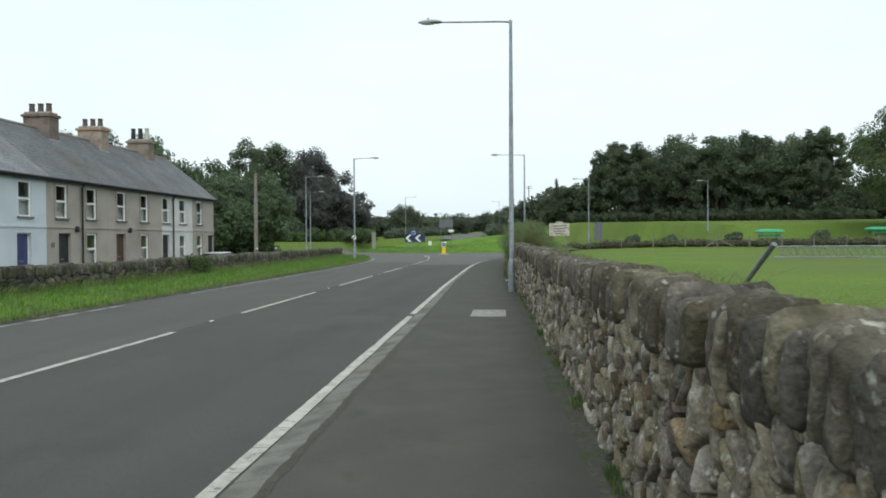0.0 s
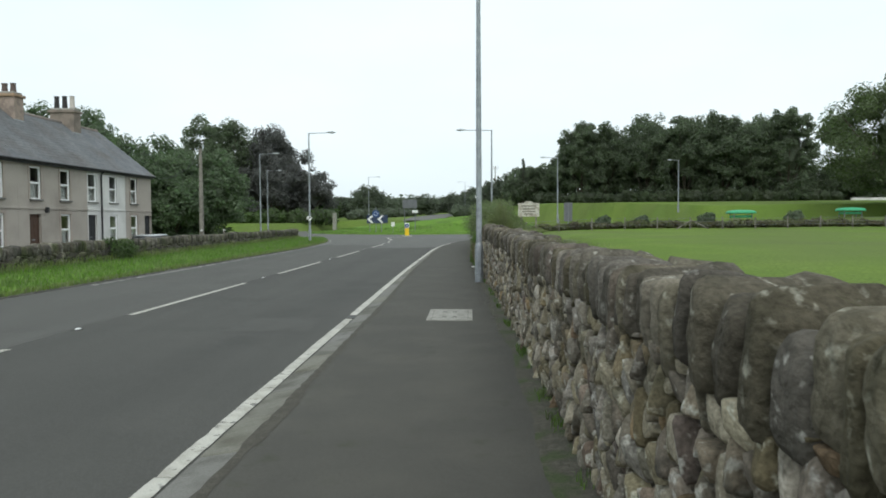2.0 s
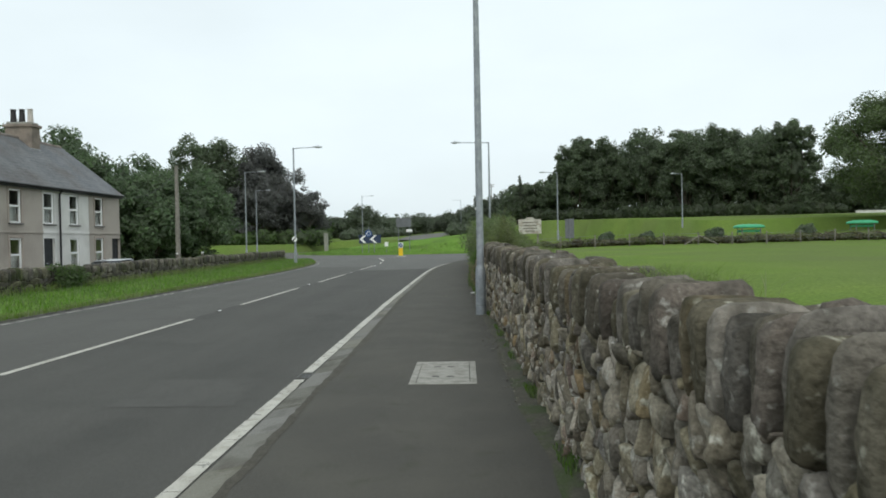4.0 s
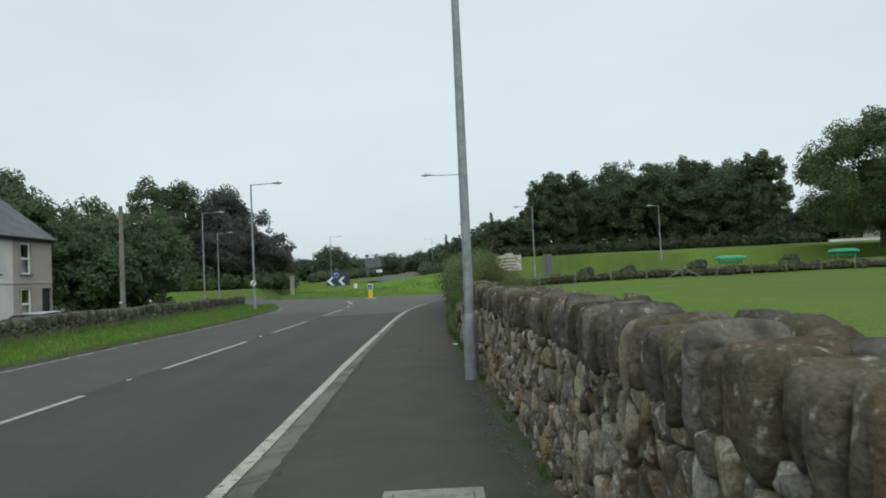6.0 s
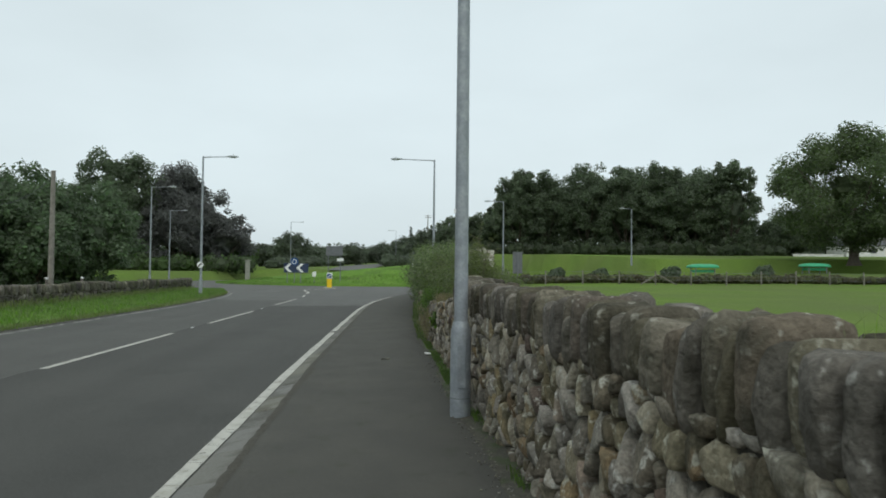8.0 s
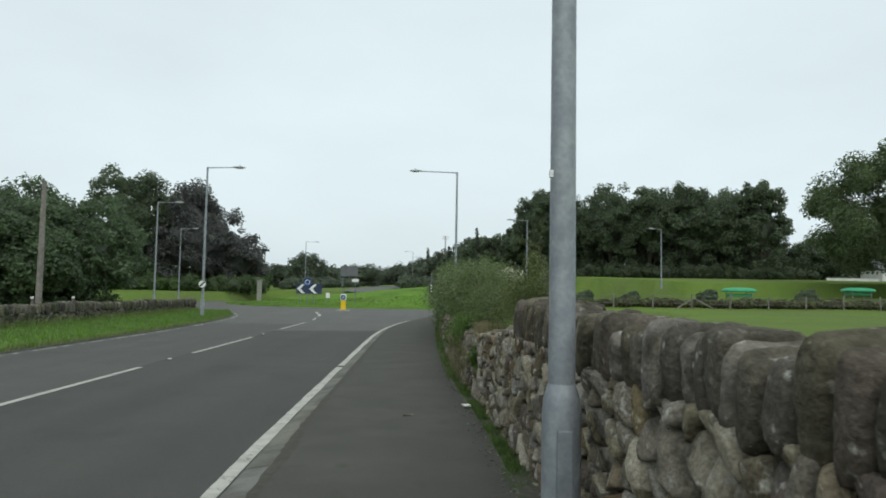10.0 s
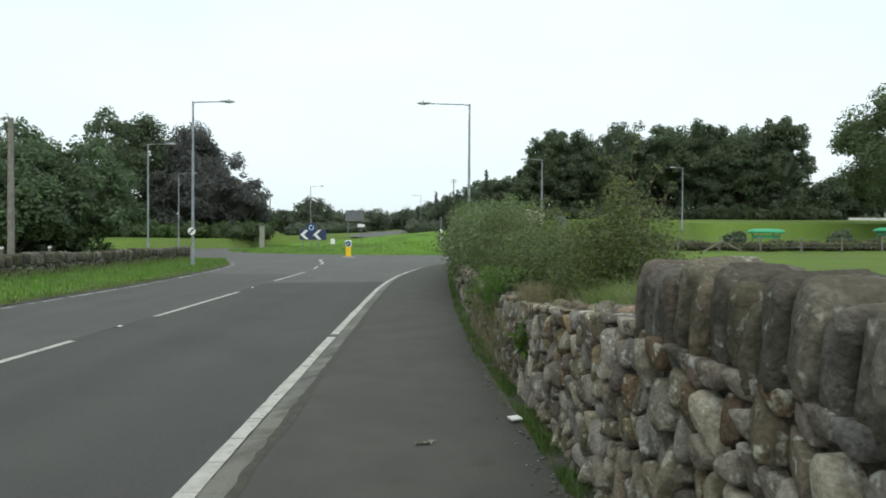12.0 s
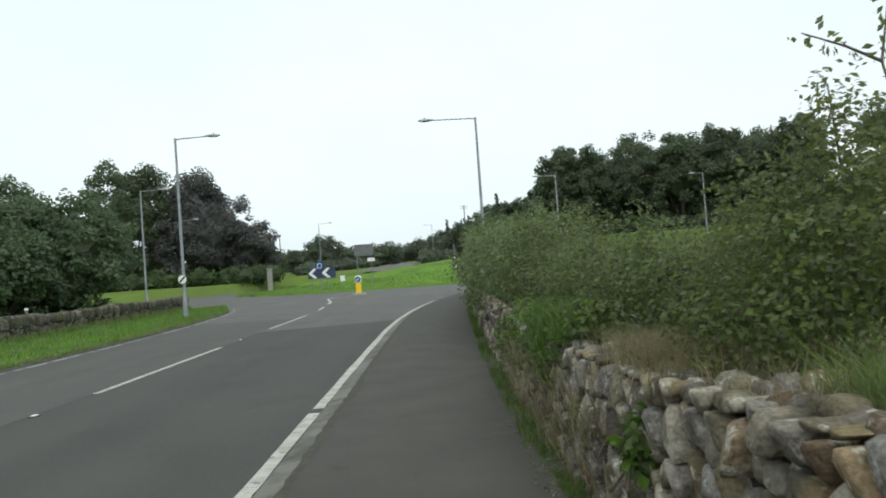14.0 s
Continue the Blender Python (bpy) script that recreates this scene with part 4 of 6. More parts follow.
def rounded_block(r, detail=2, power=0.5, rough=0.03):
    tmp = bmesh.new()
    bmesh.ops.create_icosphere(tmp, subdivisions=detail, radius=1)
    v = np.array([p.co[:] for p in tmp.verts])
    f = [[p.index for p in q.verts] for q in tmp.faces]
    tmp.free()
    v = np.sign(v) * np.abs(v) ** power
    k = r.uniform(2, 4, 3)
    ph = r.uniform(0, 6, 3)
    v = v * (1 + 0.06 * np.sin(v[:, [1]] * k[0] + ph[0]) * np.sin(v[:, [2]] * k[1] + ph[1]) + 0.05 * np.sin(v[:, [0]] * k[2] * 2 + ph[2]))
    if rough:
        off = Vector(r.uniform(0, 50, 3))
        d = np.array([noise.noise(Vector(p) * 2.3 + off) + 0.5 * noise.noise(Vector(p) * 5.5 + off) for p in v])
        v = v * (1 + rough * 2.2 * d[:, None])
    return v, f


def facets(v, r, n, lo=0.62, hi=0.92):
    """Chop a block by flat breaks, so that it looks split and not water-worn."""
    size = np.abs(v).max(0)
    u = v / size
    for _ in range(n):
        d = r.normal(0, 1, 3) * (1, 1.1, 0.9)
        d /= np.linalg.norm(d)
        most = (u @ d).max()
        over = np.clip(u @ d - most * r.uniform(lo, hi), 0, None)
        u = u - over[:, None] * d * 0.92
    return u * size


def slab(r, wide, tall, deep, sides=26):
    """A stone set on edge: an uneven rounded outline across (along, up), flat-faced, with worn edges; x runs from its face inwards."""
    a = np.linspace(0, 2 * math.pi, sides, endpoint=False) + r.uniform(-0.05, 0.05, sides)
    k = r.uniform(2.8, 5.0)
    c, d = np.cos(a), np.sin(a)
    rad = (np.abs(c) ** k + np.abs(d) ** k) ** (-1 / k)
    rad = rad * (1 + 0.05 * np.sin(2 * a + r.uniform(0, 6)) + 0.045 * np.sin(3 * a + r.uniform(0, 6)) + 0.03 * np.sin(5 * a + r.uniform(0, 6)))
    y, z = c * rad * wide / 2, d * rad * tall / 2
    y = y * (1 + r.uniform(-0.2, 0.12) * z / (tall / 2))
    z = z + y * r.uniform(-0.35, 0.35) * (z > 0) * (z / (tall / 2))
    twist, nod = r.uniform(-0.22, 0.22), r.uniform(-0.07, 0.07)
    off = Vector(r.uniform(0, 90, 3))
    rings = ((0.0, -0.012), (0.45, -0.01), (0.78, -0.002), (0.92, 0.014), (1.0, 0.05), (1.01, 0.5 * deep), (0.98, 0.86 * deep), (0.86, 0.97 * deep), (0.4, deep))
    v = []
    for scale, x in rings:
        for p, q in zip(y * scale, z * scale):
            w = noise.noise(Vector((x * 9, p * 9, q * 9)) + off) * 0.014 + noise.noise(Vector((x * 24, p * 24, q * 24)) + off) * 0.006
            v.append((x + (p * twist + q * nod) * (x < 0.1) + w, p * (1 + 1.6 * w), q + 1.2 * w))
    f = []
    for ring in range(len(rings) - 1):
        for i in range(sides):
            g, h = ring * sides + i, ring * sides + (i + 1) % sides
            f.append((g, g + sides, h + sides, h) if ring else (g, g + sides, h + sides))
    f.append(tuple(range((len(rings) - 1) * sides, len(rings) * sides)))
    return np.array(v), f


def coping(foot, y0, y1, bottom, top, side, parent, material, seed, lo, hi, reach=0.2, proud=0.05, sides=26, batter=0.02, lean_to=0.0):
    """Slabs set on edge along the top of a wall, with dark gaps, each leaning and standing proud a little its own way."""
    r = rng(seed)
    y = y0
    while y < y1:
        t = r.uniform(lo, hi) if r.uniform() < 0.8 else r.uniform(hi, hi * 1.35)
        t = min(t, y1 - y + 0.03)
        zb = bottom(y) - r.uniform(0.02, 0.1)
        zt = top(y) + r.uniform(-0.03, 0.045) - (0.05 if r.uniform() < 0.12 else 0)
        v, f = slab(r, t * 0.93, zt - zb, reach * 2 * r.uniform(0.82, 1.1), sides)
        v[:, 2] += v[:, 0] * r.uniform(-0.06, 0.07) * (v[:, 2] > 0)
        lean = radians(lean_to * float(smooth01(np.array(y), 8, 17)) + 4 * math.sin(y * 2.3) + r.uniform(-4, 4))
        yy_, zz = v[:, 1] * math.cos(lean) - v[:, 2] * math.sin(lean), v[:, 1] * math.sin(lean) + v[:, 2] * math.cos(lean)
        front = lerp_line(foot, y) + side * (0.05 + batter * bottom(y) - proud + r.uniform(-0.035, 0.025))
        raw("coping_stone", np.stack([front + side * v[:, 0], yy_ + y + t / 2, zz + (zb + zt) / 2], 1), f if side > 0 else [q[::-1] for q in f], material, parent, smooth=True)
        y += t


def main_bottom(y):
    return float(np.interp(y, [-3, 6.5, 11, 14, 16, 20, 23, 25], [1.04, 1.05, 1.01, 1.0, 1.03, 1.05, 1.07, 1.1]))


def main_top(y):
    return float(np.interp(y, [-3, 6, 11, 13.5, 15.5, 17.5, 20, 22, 23.3, 25], [1.315, 1.31, 1.285, 1.275, 1.325, 1.335, 1.32, 1.33, 1.37, 1.39]))


def low_top(y):
    return float(np.interp(y, [24, 25.2, 26.2, 27.6, 28.4, 32, 45, 80], [1.13, 1.11, 1.03, 0.95, 0.9, 0.88, 0.87, 0.86]))


COPE_END = 24.82
east = thing("wall_east", (0, 0, 0), "dry stone boundary wall of rounded grey rubble with upright coping stones", "stone wall", kind="structure")
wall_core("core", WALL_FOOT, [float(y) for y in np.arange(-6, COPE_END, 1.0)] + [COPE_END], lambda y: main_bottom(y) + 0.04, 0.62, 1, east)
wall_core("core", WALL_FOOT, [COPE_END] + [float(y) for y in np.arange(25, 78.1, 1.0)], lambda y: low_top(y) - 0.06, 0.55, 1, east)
# Recessed soil fill behind the coping; its dark colour deepens the shade between slabs.
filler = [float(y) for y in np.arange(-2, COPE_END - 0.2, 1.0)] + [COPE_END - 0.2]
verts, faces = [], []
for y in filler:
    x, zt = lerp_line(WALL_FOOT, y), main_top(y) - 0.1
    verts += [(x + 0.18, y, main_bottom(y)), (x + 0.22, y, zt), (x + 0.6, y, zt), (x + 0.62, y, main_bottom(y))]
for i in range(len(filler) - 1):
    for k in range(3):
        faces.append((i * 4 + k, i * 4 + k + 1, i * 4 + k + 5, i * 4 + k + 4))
raw("bedding", verts, faces, M["core"], east, "soil fill, coloured near-black for the shade between the coping stones")
face_stones(WALL_FOOT, -2.0, 16.0, -0.06, main_bottom, 0.09, 0.136, 1, 1, east, M["stone"])
face_stones(WALL_FOOT, 16.0, COPE_END, -0.06, main_bottom, 0.12, 0.15, 2, 1, east, M["stone"], 19.6, 24.8)
face_stones(WALL_FOOT, COPE_END, 31.0, -0.06, low_top, 0.118, 0.135, 3, 1, east, M["stone"], 24.5, 31, 0.075, 0.02, -0.2)
face_stones(WALL_FOOT, 31.0, 60.0, -0.06, low_top, 0.24, 0.2, 4, 1, east, M["stone"])
coping(WALL_FOOT, -2.0, COPE_END, main_bottom, main_top, 1, east, M["coping"], 21, 0.085, 0.165, 0.18, 0.055, 26, lean_to=5.0)
rb = rng(63)
y = -2.0
while y < COPE_END - 0.1:
    t = rb.uniform(0.16, 0.38)
    v, f = rounded_block(rb, 2, 0.5, 0.05)
    v = facets(v, rb, 5, 0.7, 0.95) * (rb.uniform(0.09, 0.14), t * 0.5, rb.uniform(0.1, 0.15))
    if rb.uniform() < 0.82:
        raw("back_stone", v + (lerp_line(WALL_FOOT, y) + 0.5 + rb.uniform(-0.04, 0.03), y + t / 2, main_top(y) - 0.12 + rb.uniform(-0.05, 0.03)), f, M["coping"], east, smooth=True)
    y += t
r1 = rng(8)
for row, depth_in in ((0, 0.16), (1, 0.34)):
    for y in np.arange(COPE_END + 0.1 + 0.07 * row, 34, 0.15):
        v, f = rounded_block(r1, 2, 0.75, 0.05)
        v = facets(v, r1, 3, 0.8, 0.95)
        v = v * (r1.uniform(0.07, 0.1), r1.uniform(0.055, 0.095), r1.uniform(0.06, 0.095))
        y2 = y + r1.uniform(-0.04, 0.04)
        raw("top_stone", v + (lerp_line(WALL_FOOT, y2) + depth_in + r1.uniform(-0.04, 0.04), y2, low_top(y2) - 0.045 + r1.uniform(-0.05, 0.03)), f, M["stone"], east, smooth=True)


def left_bottom(y):
    return 0.55


def left_top(y):
    return 0.84 + 0.03 * math.sin(y * 0.7)


west = thing("wall_west", (0, 0, 0), "low lichened dry stone wall with upright coping above the verge", "stone wall", kind="structure")
wall_core("core", LEFT_WALL, [float(y) for y in np.arange(4, 65.6, 1.5)], lambda y: 0.58, 0.42, -1, west, 0.05)
face_stones(LEFT_WALL, 12, 65.4, 0.0, left_bottom, 0.3, 0.17, 6, -1, west, M["far_stone"], proud=0.05)
coping(LEFT_WALL, 15, 65.4, left_bottom, left_top, -1, west, M["far_stone"], 22, 0.15, 0.26, 0.2, 0.05, 12)

# ---- kerbs ----
kerb = thing("kerb_east", (0, 0, 0), "low weathered concrete kerb stones, dirty and worn", "kerb", kind="structure")
r2 = rng(14)
y = -10.0
while y < 60:
    ln = 0.9
    xa, xb = edge_x(y), edge_x(y + ln)
    back = kerb_back(y) - xa
    bm = box(0.165, back, 0.003, ln - 0.003, -0.35, -0.006 + r2.uniform(-0.006, 0.004), 0.02)
    for v in bm.verts:
        if v.co.z > -0.2:
            v.co.z -= 0.05 * (back - v.co.x) / 0.3
        v.co.x += xa + (xb - xa) * v.co.y / ln
        v.co.y += y
    part("kerb_stone", bm, M["kerb"], kerb)
    y += ln
kerb = thing("kerb_west", (0, 0, 0), "low grey kerb along the grass verge", "kerb", kind="structure")
pts = [p for p in LEFT_KERB if 4 < p[1] < 80]
for (xa, ya), (xb, yb) in zip(pts, pts[1:]):
    n = max(1, round(math.hypot(xb - xa, yb - ya) / 0.95))
    for i in range(n):
        p, q = (xa + (xb - xa) * (i + 0.008) / n, ya + (yb - ya) * (i + 0.008) / n), (xa + (xb - xa) * (i + 0.992) / n, ya + (yb - ya) * (i + 0.992) / n)
        d = Vector((q[0] - p[0], q[1] - p[1], 0)).normalized()
        side = Vector((-d.y, d.x, 0)) * 0.14
        bm = bmesh.new()
        lower = [bm.verts.new((c.x, c.y, -0.3)) for c in (Vector((*p, 0)), Vector((*q, 0)), Vector((*q, 0)) + side, Vector((*p, 0)) + side)]
        upper = [bm.verts.new((c.co.x, c.co.y, -0.045)) for c in lower]
        for k in range(4):
            bm.faces.new((lower[k], lower[(k + 1) % 4], upper[(k + 1) % 4], upper[k]))
        bm.faces.new(upper)
        part("kerb_stone", bm, M["kerb"], kerb)

rk = rng(44)
ky = [float(y) for y in np.arange(-6, 58, 0.12)]
tagged(ribbon("kerb_dirt", [(kerb_back(y) - 0.03 - 0.03 * rk.uniform(0, 1), y, 0.0015) for y in ky],
              [(kerb_back(y) + 0.015 + 0.03 * rk.uniform(0, 1) + 0.03 * max(0, math.sin(y * 0.8) + math.sin(y * 2.1)) * rk.uniform(0.8, 1.1), y, 0.003) for y in ky], M["kerb_dirt"]), "line of dirt and moss behind the kerb", "soil", kind="structure")

# grit and soil along the foot of the wall
r3 = rng(4)
gy2 = [float(y) for y in np.arange(-4, 62, 0.1)]
tagged(ribbon("soil_strip", [(lerp_line(WALL_FOOT, y) - 0.2 * (1 + 0.16 * math.sin(y * 0.9) + 0.1 * math.sin(y * 2.3 + 1) + r3.uniform(-0.06, 0.06)), y, 0.003) for y in gy2],
              [(lerp_line(WALL_FOOT, y) + 0.07, y, 0.03) for y in gy2], M["wall_dirt"], steps=2), "gritty soil and fallen debris at the wall foot", "soil", kind="structure")

# ---- access cover in the footway ----
cover = thing("access_cover", (0.34, 15.75, 0.0), "pale concrete-filled double access cover set in the footway", "manhole cover")
bm = box(-0.36, 0.36, -0.68, -0.6, -0.05, 0.006, 0.003)
box(-0.36, 0.36, 0.6, 0.68, -0.05, 0.006, 0.003, bm)
box(-0.36, -0.29, -0.6, 0.6, -0.05, 0.006, 0.003, bm)
box(0.29, 0.36, -0.6, 0.6, -0.05, 0.006, 0.003, bm)
part("frame", bm, M["concrete"], cover)
for a, b in ((-0.595, -0.006), (0.006, 0.595)):
    lid = part("lid", box(-0.284, 0.284, a, b, -0.05, 0.009, 0.006), M["concrete"], cover, "cement-filled tray")
    for dx in (-0.08, 0.08):
        part("keyhole", box(dx - 0.05, dx + 0.03, (a + b) / 2 - 0.03, (a + b) / 2 + 0.025, 0.0, 0.0125, 0.002), M["cast_iron"], lid)

# ---- gully grate at the break in the edge line ----
for gy0 in (15.83, 32.79):
    grate = thing("gully_grate", (edge_x(gy0) + 0.02, gy0, ROAD_Z), "small dark cast-iron drain grate beside the kerb", "drain grate", "drain grates")
    wide, long_ = 0.3, (0.36 if gy0 < 20 else 0.18)
    bm = box(0, wide, 0, 0.03, 0.004, 0.016, 0.003)
    box(0, wide, long_ - 0.03, long_, 0.004, 0.016, 0.003, bm)
    box(0, 0.025, 0.03, long_ - 0.03, 0.004, 0.016, 0.003, bm)
    box(wide - 0.025, wide, 0.03, long_ - 0.03, 0.004, 0.016, 0.003, bm)
    part("frame", bm, M["cast_iron"], grate)
    for k in range(6):
        part("bar", box(0.04 + k * 0.042, 0.06 + k * 0.042, 0.03, long_ - 0.03, 0.004, 0.013, 0.002), M["cast_iron"], grate)
    # Thin black plate painted as the shade under the bars; no hollow is cut.
    part("pit", box(0.025, wide - 0.025, 0.03, long_ - 0.03, 0.003, 0.0055), M["sign_black"], grate, "black plate standing in for the shaded hollow below the bars")

# ---- cat's eyes on the centre line ----
for k in range(6):
    y = 12.97 + 9.65 * (k - 1) + 1.65
    ob = thing("road_stud", (CENTRE_X, y, ROAD_Z), "small white reflecting road stud on the centre line", "road stud", "road studs")
    part("casting", box(-0.05, 0.05, -0.09, 0.09, 0.0, 0.014, 0.004), M["cast_iron"], ob)
    part("reflector", box(-0.03, 0.03, -0.05, 0.05, 0.013, 0.026, 0.005), M["sign_white"], ob, "white rubber and glass reflector")

# ---- terrace of houses ----
FRONT, BACK, RIDGE_X, EAVE, RIDGE = -18.5, -25.0, -21.75, 4.3, 7.0
GROUND = -0.5


def wall_with_holes(y0, y1, z0, z1, holes, x_front, thick=0.3):
    """A wall in the plane x = x_front with openings (ya, yb, za, zb) through it."""
    bm = bmesh.new()
    yc = sorted({y0, y1, *[h[0] for h in holes], *[h[1] for h in holes]})
    zc = sorted({z0, z1, *[h[2] for h in holes], *[h[3] for h in holes]})
    for a, b in zip(yc, yc[1:]):
        for c, d in zip(zc, zc[1:]):
            if not any(h[0] <= (a + b) / 2 <= h[1] and h[2] <= (c + d) / 2 <= h[3] for h in holes):
                box(x_front - thick, x_front, a, b, c, d, 0, bm)
    bmesh.ops.remove_doubles(bm, verts=bm.verts, dist=0.0005)
    seen = {}
    for f in list(bm.faces):
        key = tuple(sorted(v.index for v in f.verts))
        seen.setdefault(key, []).append(f)
    bmesh.ops.delete(bm, geom=[f for fs in seen.values() if len(fs) > 1 for f in fs], context="FACES")
    return bm


def sash_window(yc, z0, z1, parent, x, width=0.82, tilt_open=False, drawn=True):
    w = width / 2
    win = part("window", box(x - 0.02, x + 0.03, yc - w + 0.002, yc + w - 0.002, z0 + 0.002, z0 + 0.06), M["upvc"], parent, "white double-hung window")
    bm = box(x - 0.02, x + 0.03, yc - w + 0.002, yc - w + 0.1, z0 + 0.06, z1 - 0.002)
    box(x - 0.02, x + 0.03, yc + w - 0.1, yc + w - 0.002, z0 + 0.06, z1 - 0.002, 0, bm)
    box(x - 0.02, x + 0.03, yc - w + 0.075, yc + w - 0.075, z1 - 0.08, z1 - 0.002, 0, bm)
    mid = (z0 + z1) / 2
    box(x - 0.02, x + 0.035, yc - w + 0.075, yc + w - 0.075, mid - 0.045, mid + 0.045, 0, bm)
    part("frame", bm, M["upvc"], win)
    for a, b in ((z0 + 0.06, mid - 0.035), (mid + 0.035, z1 - 0.08)):
        pane = part("pane", box(x - 0.004, x + 0.002, yc - w + 0.073, yc + w - 0.073, a - 0.002, b + 0.002), M["glass"], win)
        pane.visible_shadow = False
    if drawn:
        bm = box(x - 0.16, x - 0.14, yc - w, yc + w, z0, mid, 0)
        part("net_curtain", bm, M["curtain"], win, "pale net curtain behind the lower sash")
    part("sill", box(x - 0.04, x + 0.16, yc - w - 0.06, yc + w + 0.06, z0 - 0.075, z0 - 0.001, 0.01), M["sill"], win, "dark slate sill")


def front_door(yc, z0, z1, parent, x, material, width=0.86):
    w = width / 2
    door = part("door", box(x - 0.06, x - 0.015, yc - w + 0.05, yc + w - 0.05, z0, z1 - 0.05), material, parent, "closed panelled front door")
    for a, b in ((0.12, 0.75), (0.95, 1.75)):
        for dy in (-0.19, 0.19):
            part("panel", box(x - 0.018, x - 0.004, yc + dy - 0.13, yc + dy + 0.13, z0 + a, z0 + b, 0.006), material, door)
    bm = box(x - 0.08, x, yc - w + 0.002, yc - w + 0.05, z0, z1 - 0.002)
    box(x - 0.08, x, yc + w - 0.05, yc + w - 0.002, z0, z1 - 0.002, 0, bm)
    box(x - 0.08, x, yc - w + 0.05, yc + w - 0.05, z1 - 0.05, z1 - 0.002, 0, bm)
    part("door_frame", bm, M["upvc"] if material is M["door_blue"] else material, door)
    part("letterbox", box(x - 0.016, x - 0.001, yc - 0.12, yc + 0.12, z0 + 0.86, z0 + 0.9, 0.002), M["galv"], door)


def house(y0, y1, wall, label, uppers, lowers, door, door_mat, pipe=None, surround=None, chimney=None, chimney_mat=None, pots=(), gable=False, lantern=None, tall=0.0):
    ob = thing("terraced_house", (0, 0, 0), label, "house", "terrace of houses")
    holes = [(c - 0.41, c + 0.41, 2.58, 4.03) for c in uppers] + [(c - 0.41, c + 0.41, 0.5, 1.93) for c in lowers]
    if door is not None:
        holes.append((door - 0.43, door + 0.43, -0.1, 1.92))
    part("wall", wall_with_holes(y0 + 0.002, y1 - 0.002, GROUND - 0.3, EAVE, holes, FRONT), wall, ob, "rendered front wall")
    part("wall", box(BACK, BACK + 0.3, y0 + 0.002, y1 - 0.002, GROUND - 0.3, EAVE), wall, ob)
    for yy2 in ((y0 + 0.002, y0 + 0.24), (y1 - 0.24, y1 - 0.002)):
        bm = bmesh.new()
        sec = [(BACK + 0.3, GROUND - 0.3), (FRONT - 0.3, GROUND - 0.3), (FRONT - 0.3, EAVE), (RIDGE_X, RIDGE - 0.1), (BACK + 0.3, EAVE)]
        a = [bm.verts.new((x, yy2[0], z)) for x, z in sec]
        b = [bm.verts.new((x, yy2[1], z)) for x, z in sec]
        bm.faces.new(a)
        bm.faces.new(b[::-1])
        for k in range(5):
            bm.faces.new((a[k], b[k], b[(k + 1) % 5], a[(k + 1) % 5]))
        part("party_wall", bm, wall, ob)
    part("upper_floor", box(BACK + 0.3, FRONT - 0.3, y0 + 0.24, y1 - 0.24, 2.1, 2.3), M["room"], ob)
    over = 0.1 if gable else -0.001
    roof = None
    for sx in (1, -1):
        ex = FRONT + 0.22 if sx > 0 else BACK - 0.22
        ez, rows = EAVE - 0.06, 18
        prof = [(ex, ez - 0.03)]
        for k in range(rows):
            for t, lift in ((k / rows, 0.05), ((k + 1) / rows, 0.042)):
                prof.append((ex + (RIDGE_X - ex) * t, ez + (RIDGE - ez) * t + lift))
        prof.append((RIDGE_X, RIDGE - 0.05))
        n = len(prof)
        verts = [(x, y0 + 0.001, z) for x, z in prof] + [(x, y1 + over, z) for x, z in prof]
        faces = [(k, k + 1, n + k + 1, n + k) for k in range(n - 1)] + [(n - 1, 0, n, 2 * n - 1), tuple(range(n)), tuple(range(2 * n - 1, n - 1, -1))]
        slope = raw("roof_slope", verts, faces, M["slate"], ob, "grey slate roof slope")
        roof = roof or slope
    n = int((y1 - y0) / 0.45)
    for k in range(n):
        a, b = y0 + (y1 - y0) * k / n, y0 + (y1 - y0) * (k + 1) / n
        part("ridge_tile", tube([(RIDGE_X, a + 0.004, RIDGE + 0.0), (RIDGE_X, b - 0.004, RIDGE + 0.0)], 0.11, 8), M["ridge_tile"], roof)
    for c in uppers:
        sash_window(c, 2.58, 4.03, ob, FRONT - 0.07)
    for c in lowers:
        sash_window(c, 0.5, 1.93, ob, FRONT - 0.07)
    if door is not None:
        front_door(door, -0.1, 1.92, ob, FRONT - 0.12, door_mat)
        part("doorstep", box(FRONT - 0.1, FRONT + 0.35, door - 0.55, door + 0.55, GROUND - 0.1, -0.1, 0.02), M["concrete"], ob)
    if surround:
        for c, za, zb in [(c, 2.58, 4.03) for c in uppers] + [(c, 0.5, 1.93) for c in lowers]:
            bm = box(FRONT, FRONT + 0.025, c - 0.53, c - 0.412, za, zb + 0.13)
            box(FRONT, FRONT + 0.025, c + 0.412, c + 0.53, za, zb + 0.13, 0, bm)
            box(FRONT, FRONT + 0.025, c - 0.412, c + 0.412, zb + 0.002, zb + 0.13, 0, bm)
            part("window_surround", bm, surround, ob)
    part("string_course", box(FRONT, FRONT + 0.045, y0 + 0.004, y1 - 0.004, 2.14, 2.24, 0.01), wall, ob, "raised plaster band between the storeys")
    part("gutter", tube([(FRONT + 0.27, y0 + 0.01, EAVE - 0.07), (FRONT + 0.27, y1 - 0.01, EAVE - 0.07)], 0.055, 8), M["gutter"], ob, "", True)
    part("fascia", box(FRONT + 0.1, FRONT + 0.2, y0 + 0.003, y1 - 0.003, EAVE - 0.2, EAVE - 0.06), M["gutter"], ob)
